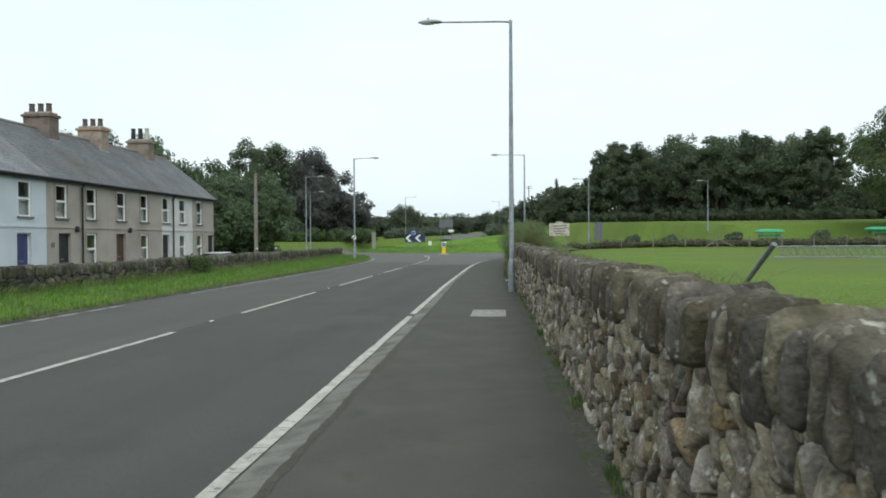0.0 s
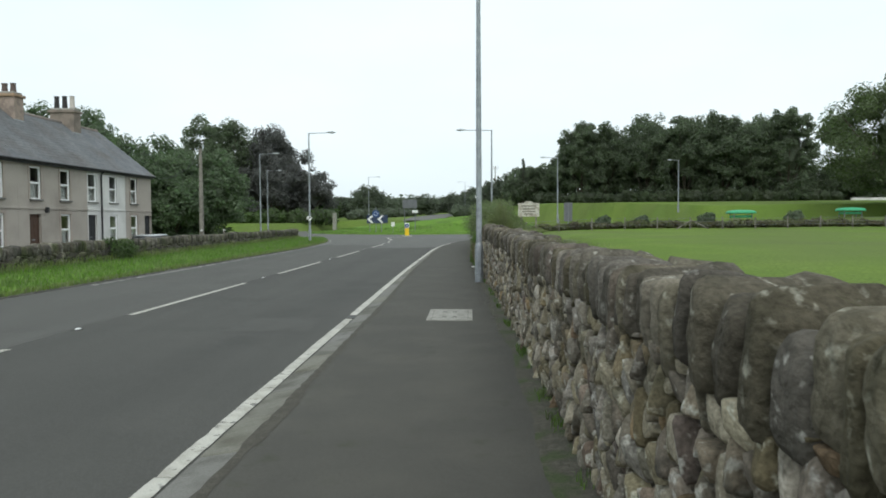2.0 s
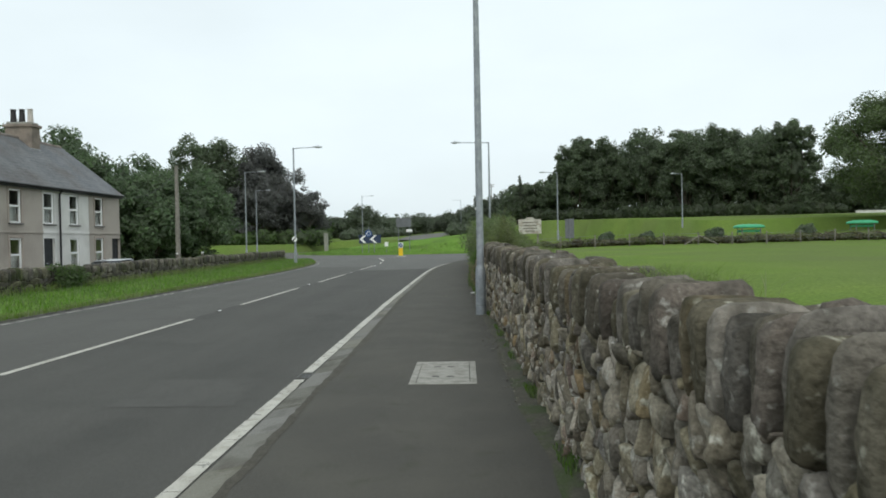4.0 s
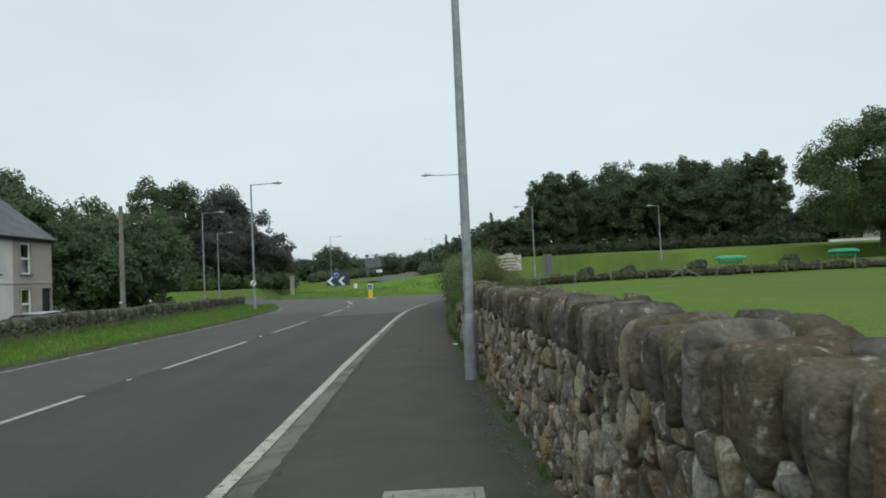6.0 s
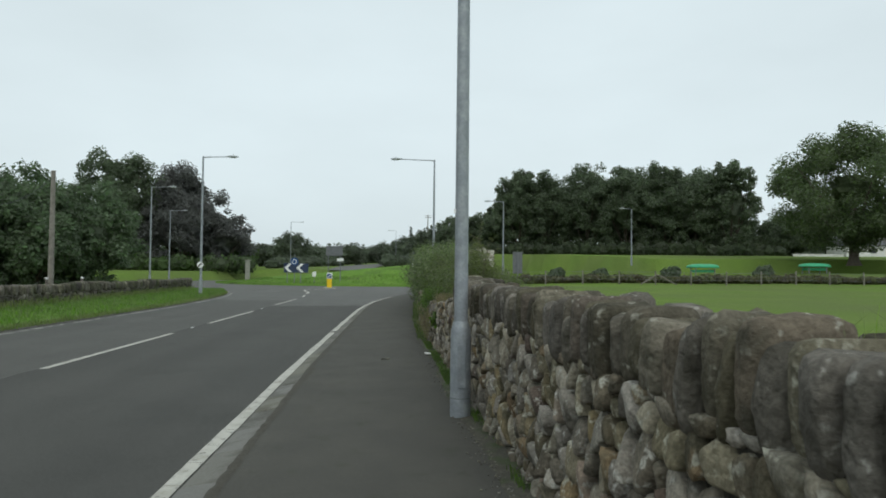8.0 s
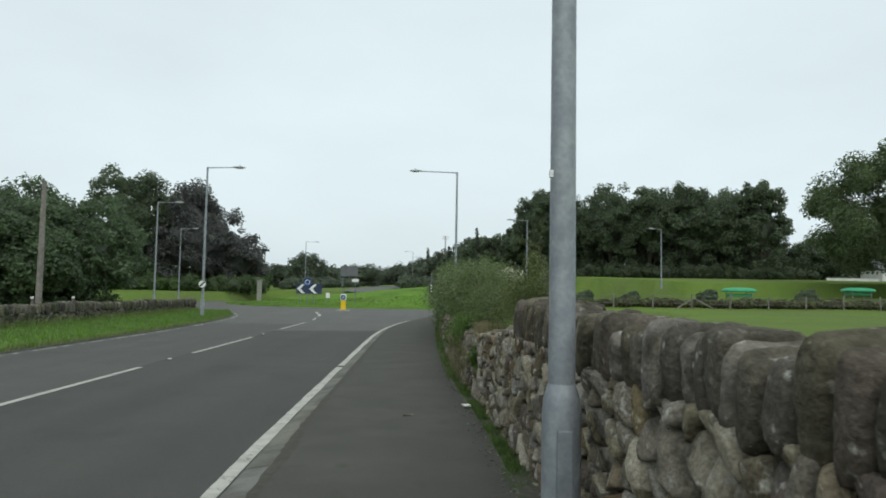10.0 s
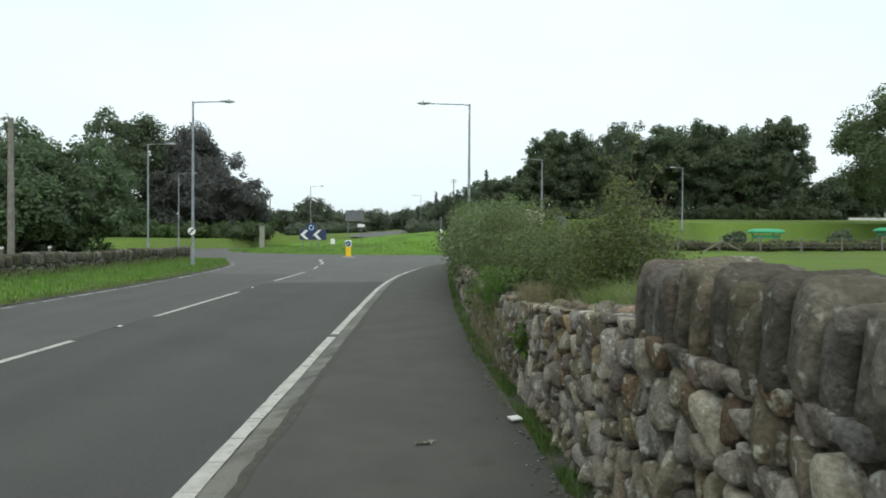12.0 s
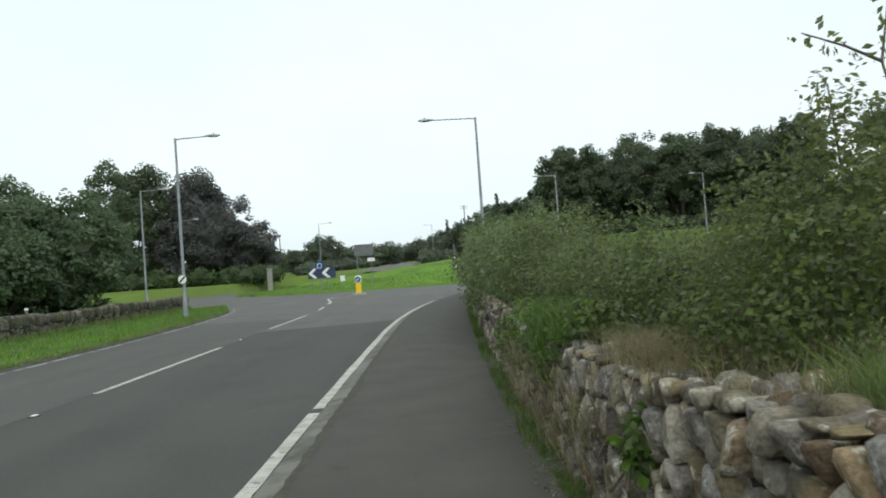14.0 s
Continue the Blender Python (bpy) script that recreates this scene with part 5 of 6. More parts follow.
    if pipe is not None:
        part("downpipe", tube([(FRONT + 0.27, pipe, EAVE - 0.08), (FRONT + 0.09, pipe, EAVE - 0.32), (FRONT + 0.09, pipe, GROUND)], 0.045, 8), M["gutter"], ob, "black cast-iron downpipe", True)
    if lantern is not None:
        part("wall_lantern", box(FRONT, FRONT + 0.16, lantern - 0.08, lantern + 0.08, 1.98, 2.24, 0.03), M["gutter"], ob)
    if chimney is not None:
        yc = chimney
        st = part("chimney", box(-22.35, -21.0, yc - 0.36, yc + 0.36, 5.6, 7.72, 0.015), chimney_mat, ob, "square brick chimney stack")
        part("corbel", box(-22.43, -20.92, yc - 0.44, yc + 0.44, 7.56, 7.7, 0.03), chimney_mat, st)
        part("flaunching", box(-22.33, -21.02, yc - 0.34, yc + 0.34, 7.7, 7.82, 0.05), M["concrete"], st)
        part("flashing", box(-21.12, -20.975, yc - 0.4, yc + 0.4, 6.25, 6.5, 0.01), M["lead"], st, "grey lead flashing")
        for dx, m2 in zip((-0.45, 0.0, 0.42), pots):
            part("chimney_pot", tube([(-21.68 + dx, yc, 7.75), (-21.68 + dx, yc, 8.05 + tall), (-21.68 + dx, yc, 8.2 + tall), (-21.68 + dx, yc, 8.24 + tall)], [0.15, 0.125, 0.125, 0.15], 12), m2, st, "", True)
    return ob


DK, PD, PB, PW = M["door_dark"], M["pot_dark"], M["pot_black"], M["pot_pale"]
house(17.5, 23.4, M["render_blue"], "pale blue rendered terraced house with white windows", [19.5, 22.0], [22.0], 19.6, DK)
house(23.4, 29.1, M["render_blue"], "pale blue rendered terraced house with white windows and slate roof", [24.6, 27.75], [24.7], 27.7, M["door_blue"])
house(29.1, 33.75, M["render_grey"], "grey-brown rendered terraced house with a dark front door", [30.15, 32.4], [32.4], 30.35, DK, 31.55, M["render_tan"], 33.5, M["brick_dark"], (PD, PD, PD), False, 31.15)
house(33.75, 39.25, M["render_grey"], "grey-brown rendered terraced house with a brown front door", [35.0, 37.3], [37.3], 34.95, M["door_brown"], None, M["render_tan"], 37.9, M["brick"], (PD, PD, PD), False, 35.7)
house(39.25, 43.2, M["render_white"], "white rendered terraced house with a dark front door", [39.75, 41.85], [41.85], 39.75, DK, 40.5, None, 43.0, M["chimney_render"], (PB, PB, PW), tall=0.26)
house(43.2, 46.42, M["render_grey"], "grey-brown rendered end-of-terrace house with slate roof", [44.2], [44.2], 45.95, DK, None, M["render_tan"], None, None, (), True)
bm = box(FRONT - 0.005, FRONT + 0.02, 29.4, 29.62, 1.3, 1.52, 0.003)
tagged(put("house_plaque", bm, M["sill"]), "small dark plaque on the grey house wall", "plaque")
fc = ribbon("forecourt", [(-19, y, -0.48) for y in (10, 48, 60)], [(-13.4, y, -0.48) for y in (10, 48, 60)], M["grit"], steps=3)
tagged(fc, "gritty parking strip in front of the terrace", "forecourt", kind="structure")


def car(at, turn, paint, label):
    """A small hatchback."""
    ob = thing("car", at, label, "car", turn=turn)
    prof = [(-1.95, 0.35), (-2.0, 0.6), (-1.9, 0.86), (-1.1, 0.96), (1.35, 0.98), (1.85, 0.9), (1.95, 0.6), (1.9, 0.35)]

    def loft(section, widths):
        bm = bmesh.new()
        a = [bm.verts.new((-w, y, z)) for (y, z), w in zip(section, widths)]
        b = [bm.verts.new((w, y, z)) for (y, z), w in zip(section, widths)]
        n = len(section)
        for k in range(n):
            bm.faces.new((a[k], a[(k + 1) % n], b[(k + 1) % n], b[k]))
        bm.faces.new(a[::-1])
        bm.faces.new(b)
        bmesh.ops.bevel(bm, geom=list(bm.edges), offset=0.05, segments=2, affect="EDGES")
        return bm

    part("body", loft(prof, [0.8, 0.84, 0.82, 0.8, 0.8, 0.82, 0.84, 0.8]), paint, ob, "", True)
    part("glasshouse", loft([(-1.15, 0.93), (-0.45, 1.4), (1.1, 1.42), (1.6, 0.95)], [0.76, 0.6, 0.6, 0.74]), M["car_glass"], ob, "dark glass", True)
    part("roof", loft([(-0.52, 1.385), (-0.3, 1.45), (1.0, 1.47), (1.2, 1.4)], [0.6, 0.58, 0.58, 0.6]), paint, ob, "", True)
    for sx in (-1, 1):
        for yy2 in (-1.25, 1.25):
            wheel = part("wheel", tube([(sx * 0.66, yy2, 0.3), (sx * 0.84, yy2, 0.3)], 0.3, 18), M["tyre"], ob)
            part("rim", tube([(sx * 0.84, yy2, 0.3), (sx * 0.85, yy2, 0.3)], 0.19, 14), M["galv"], wheel)
        part("headlight", box(sx * 0.62 - 0.16, sx * 0.62 + 0.16, -1.99, -1.86, 0.62, 0.78, 0.03), M["lens"], ob)
        part("door_mirror", box(sx * 0.86 - 0.09, sx * 0.86 + 0.09, -0.82, -0.7, 0.95, 1.08, 0.03), paint, ob)
    return ob


car((-15.4, 39.2, -0.55), 4, M["car_silver"], "silver hatchback parked behind the low wall")
for x, y in ((-17.2, 51.0), (-16.6, 53.6)):
    ob = thing("marker_post", (x, y, -0.5), "short dark post with a white cap", "post", "marker posts")
    part("post", box(-0.05, 0.05, -0.05, 0.05, -0.2, 1.42, 0.01), M["post"], ob)
    part("cap", box(-0.06, 0.06, -0.06, 0.06, 1.42, 1.52, 0.02), M["sign_white"], ob, "white cap")
wire_pts = [(-18.2 + 0.4 * t, 46.35 + 6.6 * t, 4.1 + 2.2 * t - 1.0 * math.sin(math.pi * t) * 0.5) for t in [k / 12 for k in range(13)]]
tagged(put("service_wire", tube(wire_pts, 0.012, 5), M["gutter"]), "slack black service wire from the house to the pole", "cable")

# ---- telegraph poles ----


def telegraph_pole(at, height, label, arms=1):
    ob = thing("telegraph_pole", at, label, "telegraph pole")
    part("pole", tube([(0, 0, -0.4), (0, 0, height * 0.5), (0, 0, height)], [0.16, 0.14, 0.11], 12), M["wood_pole"], ob, "", True)
    for k in range(arms):
        z = height - 0.25 - 0.5 * k
        arm = part("crossarm", box(-0.55 - 0.3 * (arms > 1), 0.55 + 0.3 * (arms > 1), 0.1, 0.2, z, z + 0.1, 0.01), M["wood_pole"], ob)
        for dx in (-0.45, 0.45):
            part("insulator", tube([(dx, 0.15, z + 0.1), (dx, 0.15, z + 0.24)], [0.04, 0.025], 8), M["sign_white"], arm)
    return ob


telegraph_pole((-17.95, 53.0, -0.3), 6.9, "weathered wooden telegraph pole behind the low wall", 0)
telegraph_pole((7.7, 200, 4.4), 11.9, "distant wooden power pole with crossarms", 2)
telegraph_pole((-37, 195, 3.2), 8, "distant bare wooden pole", 0)

# ---- roundabout signs ----


def flat_ring(cx, cz, r_out, r_in, y, depth=0.01, n=24):
    bm = bmesh.new()
    o = [[bm.verts.new((cx + rr * math.cos(2 * math.pi * k / n), yy2, cz + rr * math.sin(2 * math.pi * k / n))) for k in range(n)] for rr, yy2 in ((r_out, y), (r_in, y), (r_out, y + depth), (r_in, y + depth))]
    for k in range(n):
        j = (k + 1) % n
        bm.faces.new((o[0][k], o[0][j], o[1][j], o[1][k]))
        bm.faces.new((o[2][k], o[0][k], o[0][j], o[2][j]))
        bm.faces.new((o[3][k], o[3][j], o[1][j], o[1][k]))
    return bm


def disc(cx, cz, rad, y, depth=0.02, n=24):
    return tube([(cx, y, cz), (cx, y + depth, cz)], rad, n)


def island_z(x, y):
    rad = math.hypot(x - ix, y - iy)
    return 0.06 + float(smooth01(np.array(ir - rad), 0, 11)) * (0.95 + float(np.clip((x + 11) * 0.1, 0, 1.5)))


def prism(outline, y, depth):
    bm = bmesh.new()
    a = [bm.verts.new((x, y, z)) for x, z in outline]
    b = [bm.verts.new((x, y + depth, z)) for x, z in outline]
    bm.faces.new(a)
    bm.faces.new(b[::-1])
    n = len(outline)
    for k in range(n):
        bm.faces.new((a[k], b[k], b[(k + 1) % n], a[(k + 1) % n]))
    return bm


chev = thing("chevron_sign", (-10.73, 90.0, island_z(-10.73, 90.0)), "dark chevron board with white arrows under a round blue sign", "road sign")
zc0 = 1.25 - island_z(-10.73, 90.0)
part("board", box(-1.05, 1.5, 0.0, 0.05, zc0, zc0 + 0.98, 0.01), M["sign_navy"], chev)
for dx in (-1.0, 0.22):
    part("chevron", prism([(dx, zc0 + 0.49), (dx + 0.5, zc0 + 0.94), (dx + 0.8, zc0 + 0.94), (dx + 0.36, zc0 + 0.49), (dx + 0.8, zc0 + 0.04), (dx + 0.5, zc0 + 0.04)], -0.012, 0.01), M["sign_white"], chev, "white chevron pointing sideways")
for dx in (-0.7, 0.7):
    part("post", tube([(dx, 0.1, -0.4), (dx, 0.1, zc0 + 1.0)], 0.045, 8), M["galv_dark"], chev)
part("post", tube([(0.05, 0.1, -0.4), (0.05, 0.1, zc0 + 1.95)], 0.045, 8), M["galv_dark"], chev)
blue = part("round_sign", disc(0.05, zc0 + 1.16, 0.42, -0.03), M["sign_blue"], chev, "round blue sign with a ring of white arrows")
part("arrow_ring", flat_ring(0.05, zc0 + 1.16, 0.24, 0.19, -0.042), M["sign_white"], blue)

boll = thing("traffic_bollard", (-5.72, 76.5, ROAD_Z), "yellow and white lit traffic bollard on the splitter island", "bollard")
part("plinth", tube([(0, 0, 0), (0, 0, 0.12)], [0.55, 0.5], 20), M["concrete"], boll)
part("body", box(-0.2, 0.2, -0.12, 0.12, 0.1, 0.86, 0.04), M["yellow"], boll, "bright yellow translucent body")
part("head", box(-0.24, 0.24, -0.13, 0.13, 0.84, 1.38, 0.12), M["sign_white"], boll, "white rounded head")
sg = part("sign_disc", disc(0, 1.12, 0.2, -0.145), M["sign_blue"], boll, "dark blue disc")
part("arrow", prism([(-0.1, 1.02), (-0.1, 1.12), (-0.06, 1.08), (0.06, 1.2), (0.1, 1.16), (-0.02, 1.04), (0.0, 1.02)], -0.155, 0.008), M["sign_white"], sg)

plate = thing("speed_sign", (-11.05, 55.84, 1.75), "small round white sign with a black diagonal bar", "road sign")
part("plate", disc(0, 0, 0.18, -0.03, 0.02), M["sign_white"], plate)
part("bar", prism([(-0.14, -0.09), (-0.09, -0.14), (0.14, 0.09), (0.09, 0.14)], -0.036, 0.005), M["sign_black"], plate)
part("bracket", box(-0.07, 0.07, -0.01, 0.1, -0.06, 0.06, 0.005), M["galv_dark"], plate)

bend = thing("bend_sign", (1.75, 89.5, island_z(1.75, 89.5)), "narrow black and white marker sign on a grey post", "road sign")
part("post", tube([(0, 0.06, -0.4), (0, 0.06, 3.4)], 0.05, 8), M["galv_dark"], bend)
part("plate", box(-0.22, 0.22, 0, 0.03, 1.0, 2.3, 0.01), M["sign_black"], bend)
for z in (1.15, 1.75):
    part("stripe", prism([(-0.18, z), (0.02, z + 0.22), (-0.18, z + 0.44), (0.0, z + 0.44), (0.2, z + 0.22), (0.0, z)], -0.01, 0.008), M["sign_white"], bend)

big = thing("direction_sign", (-6.57, 90.2, island_z(-6.57, 90.2)), "pale grey back of a road direction sign on two posts", "road sign")
gz = 4.1 - island_z(-6.57, 90.2)
part("panel", box(-0.88, 0.88, 0, 0.05, gz - 1.05, gz, 0.02), M["sign_grey"], big)
for dx in (-0.64, 0.64):
    part("post", tube([(dx, 0.1, -0.4), (dx, 0.1, gz - 0.05)], 0.045, 8), M["galv_dark"], big)
part("plate", box(0.3, 0.98, -0.03, 0.0, gz - 1.6, gz - 1.3, 0.01), M["sign_white"], big, "small white plate under the panel")
sgn = thing("small_sign", (-8.5, 89.0, island_z(-8.5, 89.0)), "small white sign on a post on the island", "road sign")
part("plate", box(-0.2, 0.2, 0, 0.03, 0.75, 1.25, 0.01), M["sign_white"], sgn)
part("post", tube([(0, 0.05, -0.3), (0, 0.05, 1.2)], 0.03, 8), M["galv_dark"], sgn)
pill = thing("concrete_post", (-17.6, 100, 0.25), "square weathered concrete pillar on the grass", "post")
part("shaft", box(-0.24, 0.24, -0.24, 0.24, -0.4, 2.3, 0.03), M["concrete"], pill)
part("cap", box(-0.29, 0.29, -0.29, 0.29, 2.3, 2.42, 0.03), M["concrete"], pill)

brd = thing("notice_board", (4.7, 53, 0.5), "weathered white notice board with a raised centre, paint peeling", "notice board")
part("board", prism([(-0.72, 1.28), (0.72, 1.28), (0.72, 2.2), (0.3, 2.2), (0.2, 2.32), (-0.2, 2.32), (-0.3, 2.2), (-0.72, 2.2)], 0, 0.06), M["board"], brd)
for dx in (-0.5, 0.5):
    part("post", box(dx - 0.05, dx + 0.05, 0.06, 0.16, -0.4, 2.1, 0.01), M["post"], brd)
for z, w in ((2.0, 0.5), (1.8, 0.42), (1.62, 0.46), (1.45, 0.3)):
    part("lettering_bar", box(-w, w, -0.012, -0.004, z - 0.04, z + 0.04), M["post"], brd)
fin = thing("sign_back", (10.4, 75, 0.7), "grey back of a tall narrow road sign by the field", "road sign")
part("panel", box(-0.42, 0.42, 0, 0.04, 0.7, 2.55, 0.02), M["sign_grey"], fin)
part("post", tube([(0, -0.05, -0.4), (0, -0.05, 2.5)], 0.05, 8), M["galv_dark"], fin)

# ---- field: fence, feeders, shrubs, far house ----
fence = thing("field_fence", (0, 0, 0), "post and wire stock fence along the bank", "fence")
px_ = [6 + 3.1 * k for k in range(24)]
for k, x in enumerate(px_):
    y = 71.6 + (x - 6) * 0.05
    z = float(land(x, y))
    part("post", tube([(x, y, z - 0.3), (x + 0.02 * math.sin(k * 3.0), y, z + 1.15)], [0.06, 0.055], 7), M["post"], fence)
for zz_ in (0.45, 0.75, 1.05):
    part("wire", tube([(x, 71.52 + (x - 6) * 0.05, float(land(x, 71.6)) + zz_) for x in px_], 0.012, 4), M["galv_dark"], fence)
stile = thing("fence_brace", (21.5, 72.0, float(land(21.5, 72))), "pair of slanting timber braces on the fence", "fence brace")
part("strut", tube([(-1.4, -0.1, 0.05), (0, 0, 0.85)], 0.05, 6), M["post"], stile)
part("strut", tube([(1.6, -0.1, 0.05), (0, 0, 0.85)], 0.05, 6), M["post"], stile)


def feeder(x, y, ztop, width):
    z = float(land(x, y))
    ob = thing("livestock_feeder", (x, y, z), "green domed livestock feeder standing in the pasture", "feeder", "field feeders")
    bm = bmesh.new()
    bmesh.ops.create_uvsphere(bm, u_segments=24, v_segments=12, radius=1)
    for v in bm.verts:
        c = v.co.copy()
        v.co = Vector((math.copysign(abs(c.x) ** 0.6, c.x) * width / 2, math.copysign(abs(c.y) ** 0.7, c.y) * 0.9, ztop - z - 0.28 + max(c.z, -0.25) * 0.32))
    part("roof", bm, M["feeder_green"], ob, "green moulded roof", True)
    for sx in (-1, 1):
        for sy in (-1, 1):
            part("leg", tube([(sx * width * 0.3, sy * 0.6, -0.1), (sx * width * 0.3, sy * 0.6, ztop - z - 0.3)], 0.05, 6), M["galv_dark"], ob)
    part("trough", box(-width * 0.34, width * 0.34, -0.5, 0.5, 0.25, 0.5, 0.05), M["feeder_green"], ob)


feeder(30.6, 84, 2.5, 3.2)
feeder(44.0, 87, 2.75, 3.2)
for i, (x, y, s) in enumerate(((24.2, 76, 0.85), (33.4, 77.5, 0.9), (17.5, 75, 0.7), (14, 76, 0.7), (60, 79, 0.9))):
    z = float(land(x, y)) + 0.1
    ob = thing("shrub", (x, y, z), "small dark gorse shrub on the fence bank", "shrub", "bank shrubs")
    v, f = lobes_mesh([((0, 0, 0.55 * s), (0.9 * s, 0.8 * s, 0.8 * s)), ((0.5 * s, 0.1, 0.8 * s), (0.6 * s, 0.6 * s, 0.7 * s)), ((-0.5 * s, 0, 0.5 * s), (0.6 * s, 0.6 * s, 0.6 * s))], 900, 0.18, 300 + i)
    raw("crown", v, f, M["leaf_wood"], ob)
    part("stem", tube([(0, 0, -0.2), (0, 0, 0.4)], [0.06, 0.03], 6), M["bark"], ob)

FHX = 84.5
fh = thing("far_house", (FHX, 139, float(land(FHX, 139))), "long low white farmhouse with a grey roof beyond the crest", "house")
part("wall", box(-5, 7, -3, 3, -0.5, 1.9), M["render_white"], fh)
bm = bmesh.new()
a = [bm.verts.new(c) for c in ((-5.2, -3.3, 1.85), (-5.2, 0, 3.5), (-5.2, 3.3, 1.85))]
b = [bm.verts.new(c) for c in ((7.2, -3.3, 1.85), (7.2, 0, 3.5), (7.2, 3.3, 1.85))]
bm.faces.new(a), bm.faces.new(b[::-1])
for k in range(3):
    bm.faces.new((a[k], b[k], b[(k + 1) % 3], a[(k + 1) % 3]))
part("roof", bm, M["slate"], fh)
for dx in (-3, 0, 3.5):
    part("window", box(dx - 0.5, dx + 0.5, -3.04, -2.98, 0.6, 1.5), M["car_glass"], fh)

gw = thing("garden_wall", (0, 136.6, float(land(75, 136.6))), "low white-painted garden wall beside the far house", "wall")
part("wall", box(70, 79.3, -0.15, 0.15, -0.6, 0.42, 0.02), M["render_white"], gw)
part("cap", box(69.95, 79.35, -0.2, 0.2, 0.42, 0.5, 0.02), M["render_white"], gw)

# galvanised hurdle behind the wall
hur = thing("metal_hurdle", (2.66, 6.6, 0.5), "galvanised metal sheep hurdle with a sloping end bar", "hurdle")
part("end_bar", tube([(-0.05, 0.3, 0.55), (0.05, -0.33, 1.02)], 0.021, 8), M["galv_dark"], hur, "", True)
part("foot_bar", tube([(-0.05, 0.3, -0.05), (-0.05, 0.3, 0.58)], 0.022, 8), M["galv"], hur, "", True)
part("top_rail", tube([(0.05, -0.33, 1.0), (2.0, -0.45, 1.0)], 0.006, 6), M["galv"], hur, "", True)
part("second_rail", tube([(0.05, -0.33, 0.92), (2.0, -0.45, 0.92)], 0.005, 6), M["galv"], hur, "", True)
for k in range(36):
    x = 0.08 + k * 0.053
    for a, b in ((0.0, 0.05), (0.05, 0.0)):
        part("lacing", tube([(x + a, -0.33 - x * 0.06, 0.92), (x + b, -0.33 - x * 0.06, 1.0)], 0.0035, 5), M["galv_dark"], hur)
part("post", tube([(2.0, -0.45, -0.2), (2.0, -0.45, 1.02)], 0.022, 8), M["galv"], hur, "", True)
# ---- grasses and weeds ----


def blades(name, spots, low, high, width, seed, material, label, lean=0.35, up=None):
    """Many bent grass blades, each two small faces, rooted at spots (x, y, z)."""
    r = rng(seed)
    p = np.array(spots, float)
    n = len(p)
    a = r.uniform(0, 2 * math.pi, n)
    side = np.stack([np.cos(a), np.sin(a), np.zeros(n)], 1)
    b = r.uniform(0, 2 * math.pi, n)
    fall = np.stack([np.cos(b), np.sin(b), np.zeros(n)], 1) * r.uniform(0, lean * 2, n)[:, None]
    if up is not None:
        fall = fall + np.array(up)
    h = r.uniform(low, high, n)[:, None]
    w = width * r.uniform(0.6, 1.3, n)[:, None]
    z = np.array([0, 0, 1.0])
    mid = p + (z + fall * 0.35) * h * 0.55
    tip = p + (z * 0.95 + fall) * h
    v = np.stack([p - side * w / 2, p + side * w / 2, mid + side * w * 0.4, mid - side * w * 0.4, tip], 1).reshape(-1, 3)
    faces = []
    for i in range(n):
        o = i * 5
        faces += [(o, o + 1, o + 2, o + 3), (o + 3, o + 2, o + 4)]
    return tagged(raw(name, v, faces, material), label, "grass", kind="stuff")


rg = rng(71)


def scatter(n, fx, y0, y1, fz, bias=None):
    out = []
    for _ in range(n):
        y = rg.uniform(y0, y1)
        x = fx(y)
        out.append((x, y, fz(x, y)))
    return out


def verge_spot(y):
    a, b = lerp_line(LEFT_WALL, y) + 0.05, float(np.interp(y, [p[1] for p in LEFT_KERB[:44]], [p[0] for p in LEFT_KERB[:44]])) - 0.15
    return a + (b - a) * rg.uniform(0, 1)


def verge_height(x, y):
    a = lerp_line(LEFT_WALL, y) - 0.1
    t = min(1, max(0, (x - a) / (-9.4 - a)))
    return 0.06 - 0.08 * t + 0.06 * math.sin(math.pi * t) - 0.01


blades("verge_grass", scatter(26000, verge_spot, 13, 66, verge_height), 0.06, 0.2, 0.02, 1, M["blade"], "long unmown grass blades on the verge")
blades("wall_foot_grass", scatter(5000, lambda y: lerp_line(LEFT_WALL, y) + rg.uniform(0.0, 0.35), 13, 65, lambda x, y: 0.05), 0.2, 0.42, 0.02, 2, M["tall_grass"], "taller grass against the low wall")
blades("kerb_grass", scatter(8000, lambda y: lerp_line([(q[1], q[0]) for q in LEFT_KERB], y) - rg.uniform(0.02, 0.32), 13, 64, lambda x, y: -0.06), 0.08, 0.19, 0.02, 3, M["tall_grass"], "straggling grass along the kerb")


def island_spots(n):
    out = []
    for _ in range(n):
        a = rg.uniform(math.pi * 1.05, math.pi * 1.95)
        d = ir - rg.uniform(0.05, 6) 
        x, y = ix + d * math.cos(a), iy + d * math.sin(a)
        out.append((x, y, island_z(x, y) - 0.02))
    return out


blades("island_grass", island_spots(9000), 0.06, 0.18, 0.05, 4, M["blade"], "rough grass covering the roundabout island")


def foot_spot(lo, hi):
    return lambda y: lerp_line(WALL_FOOT, y) - rg.uniform(lo, hi)


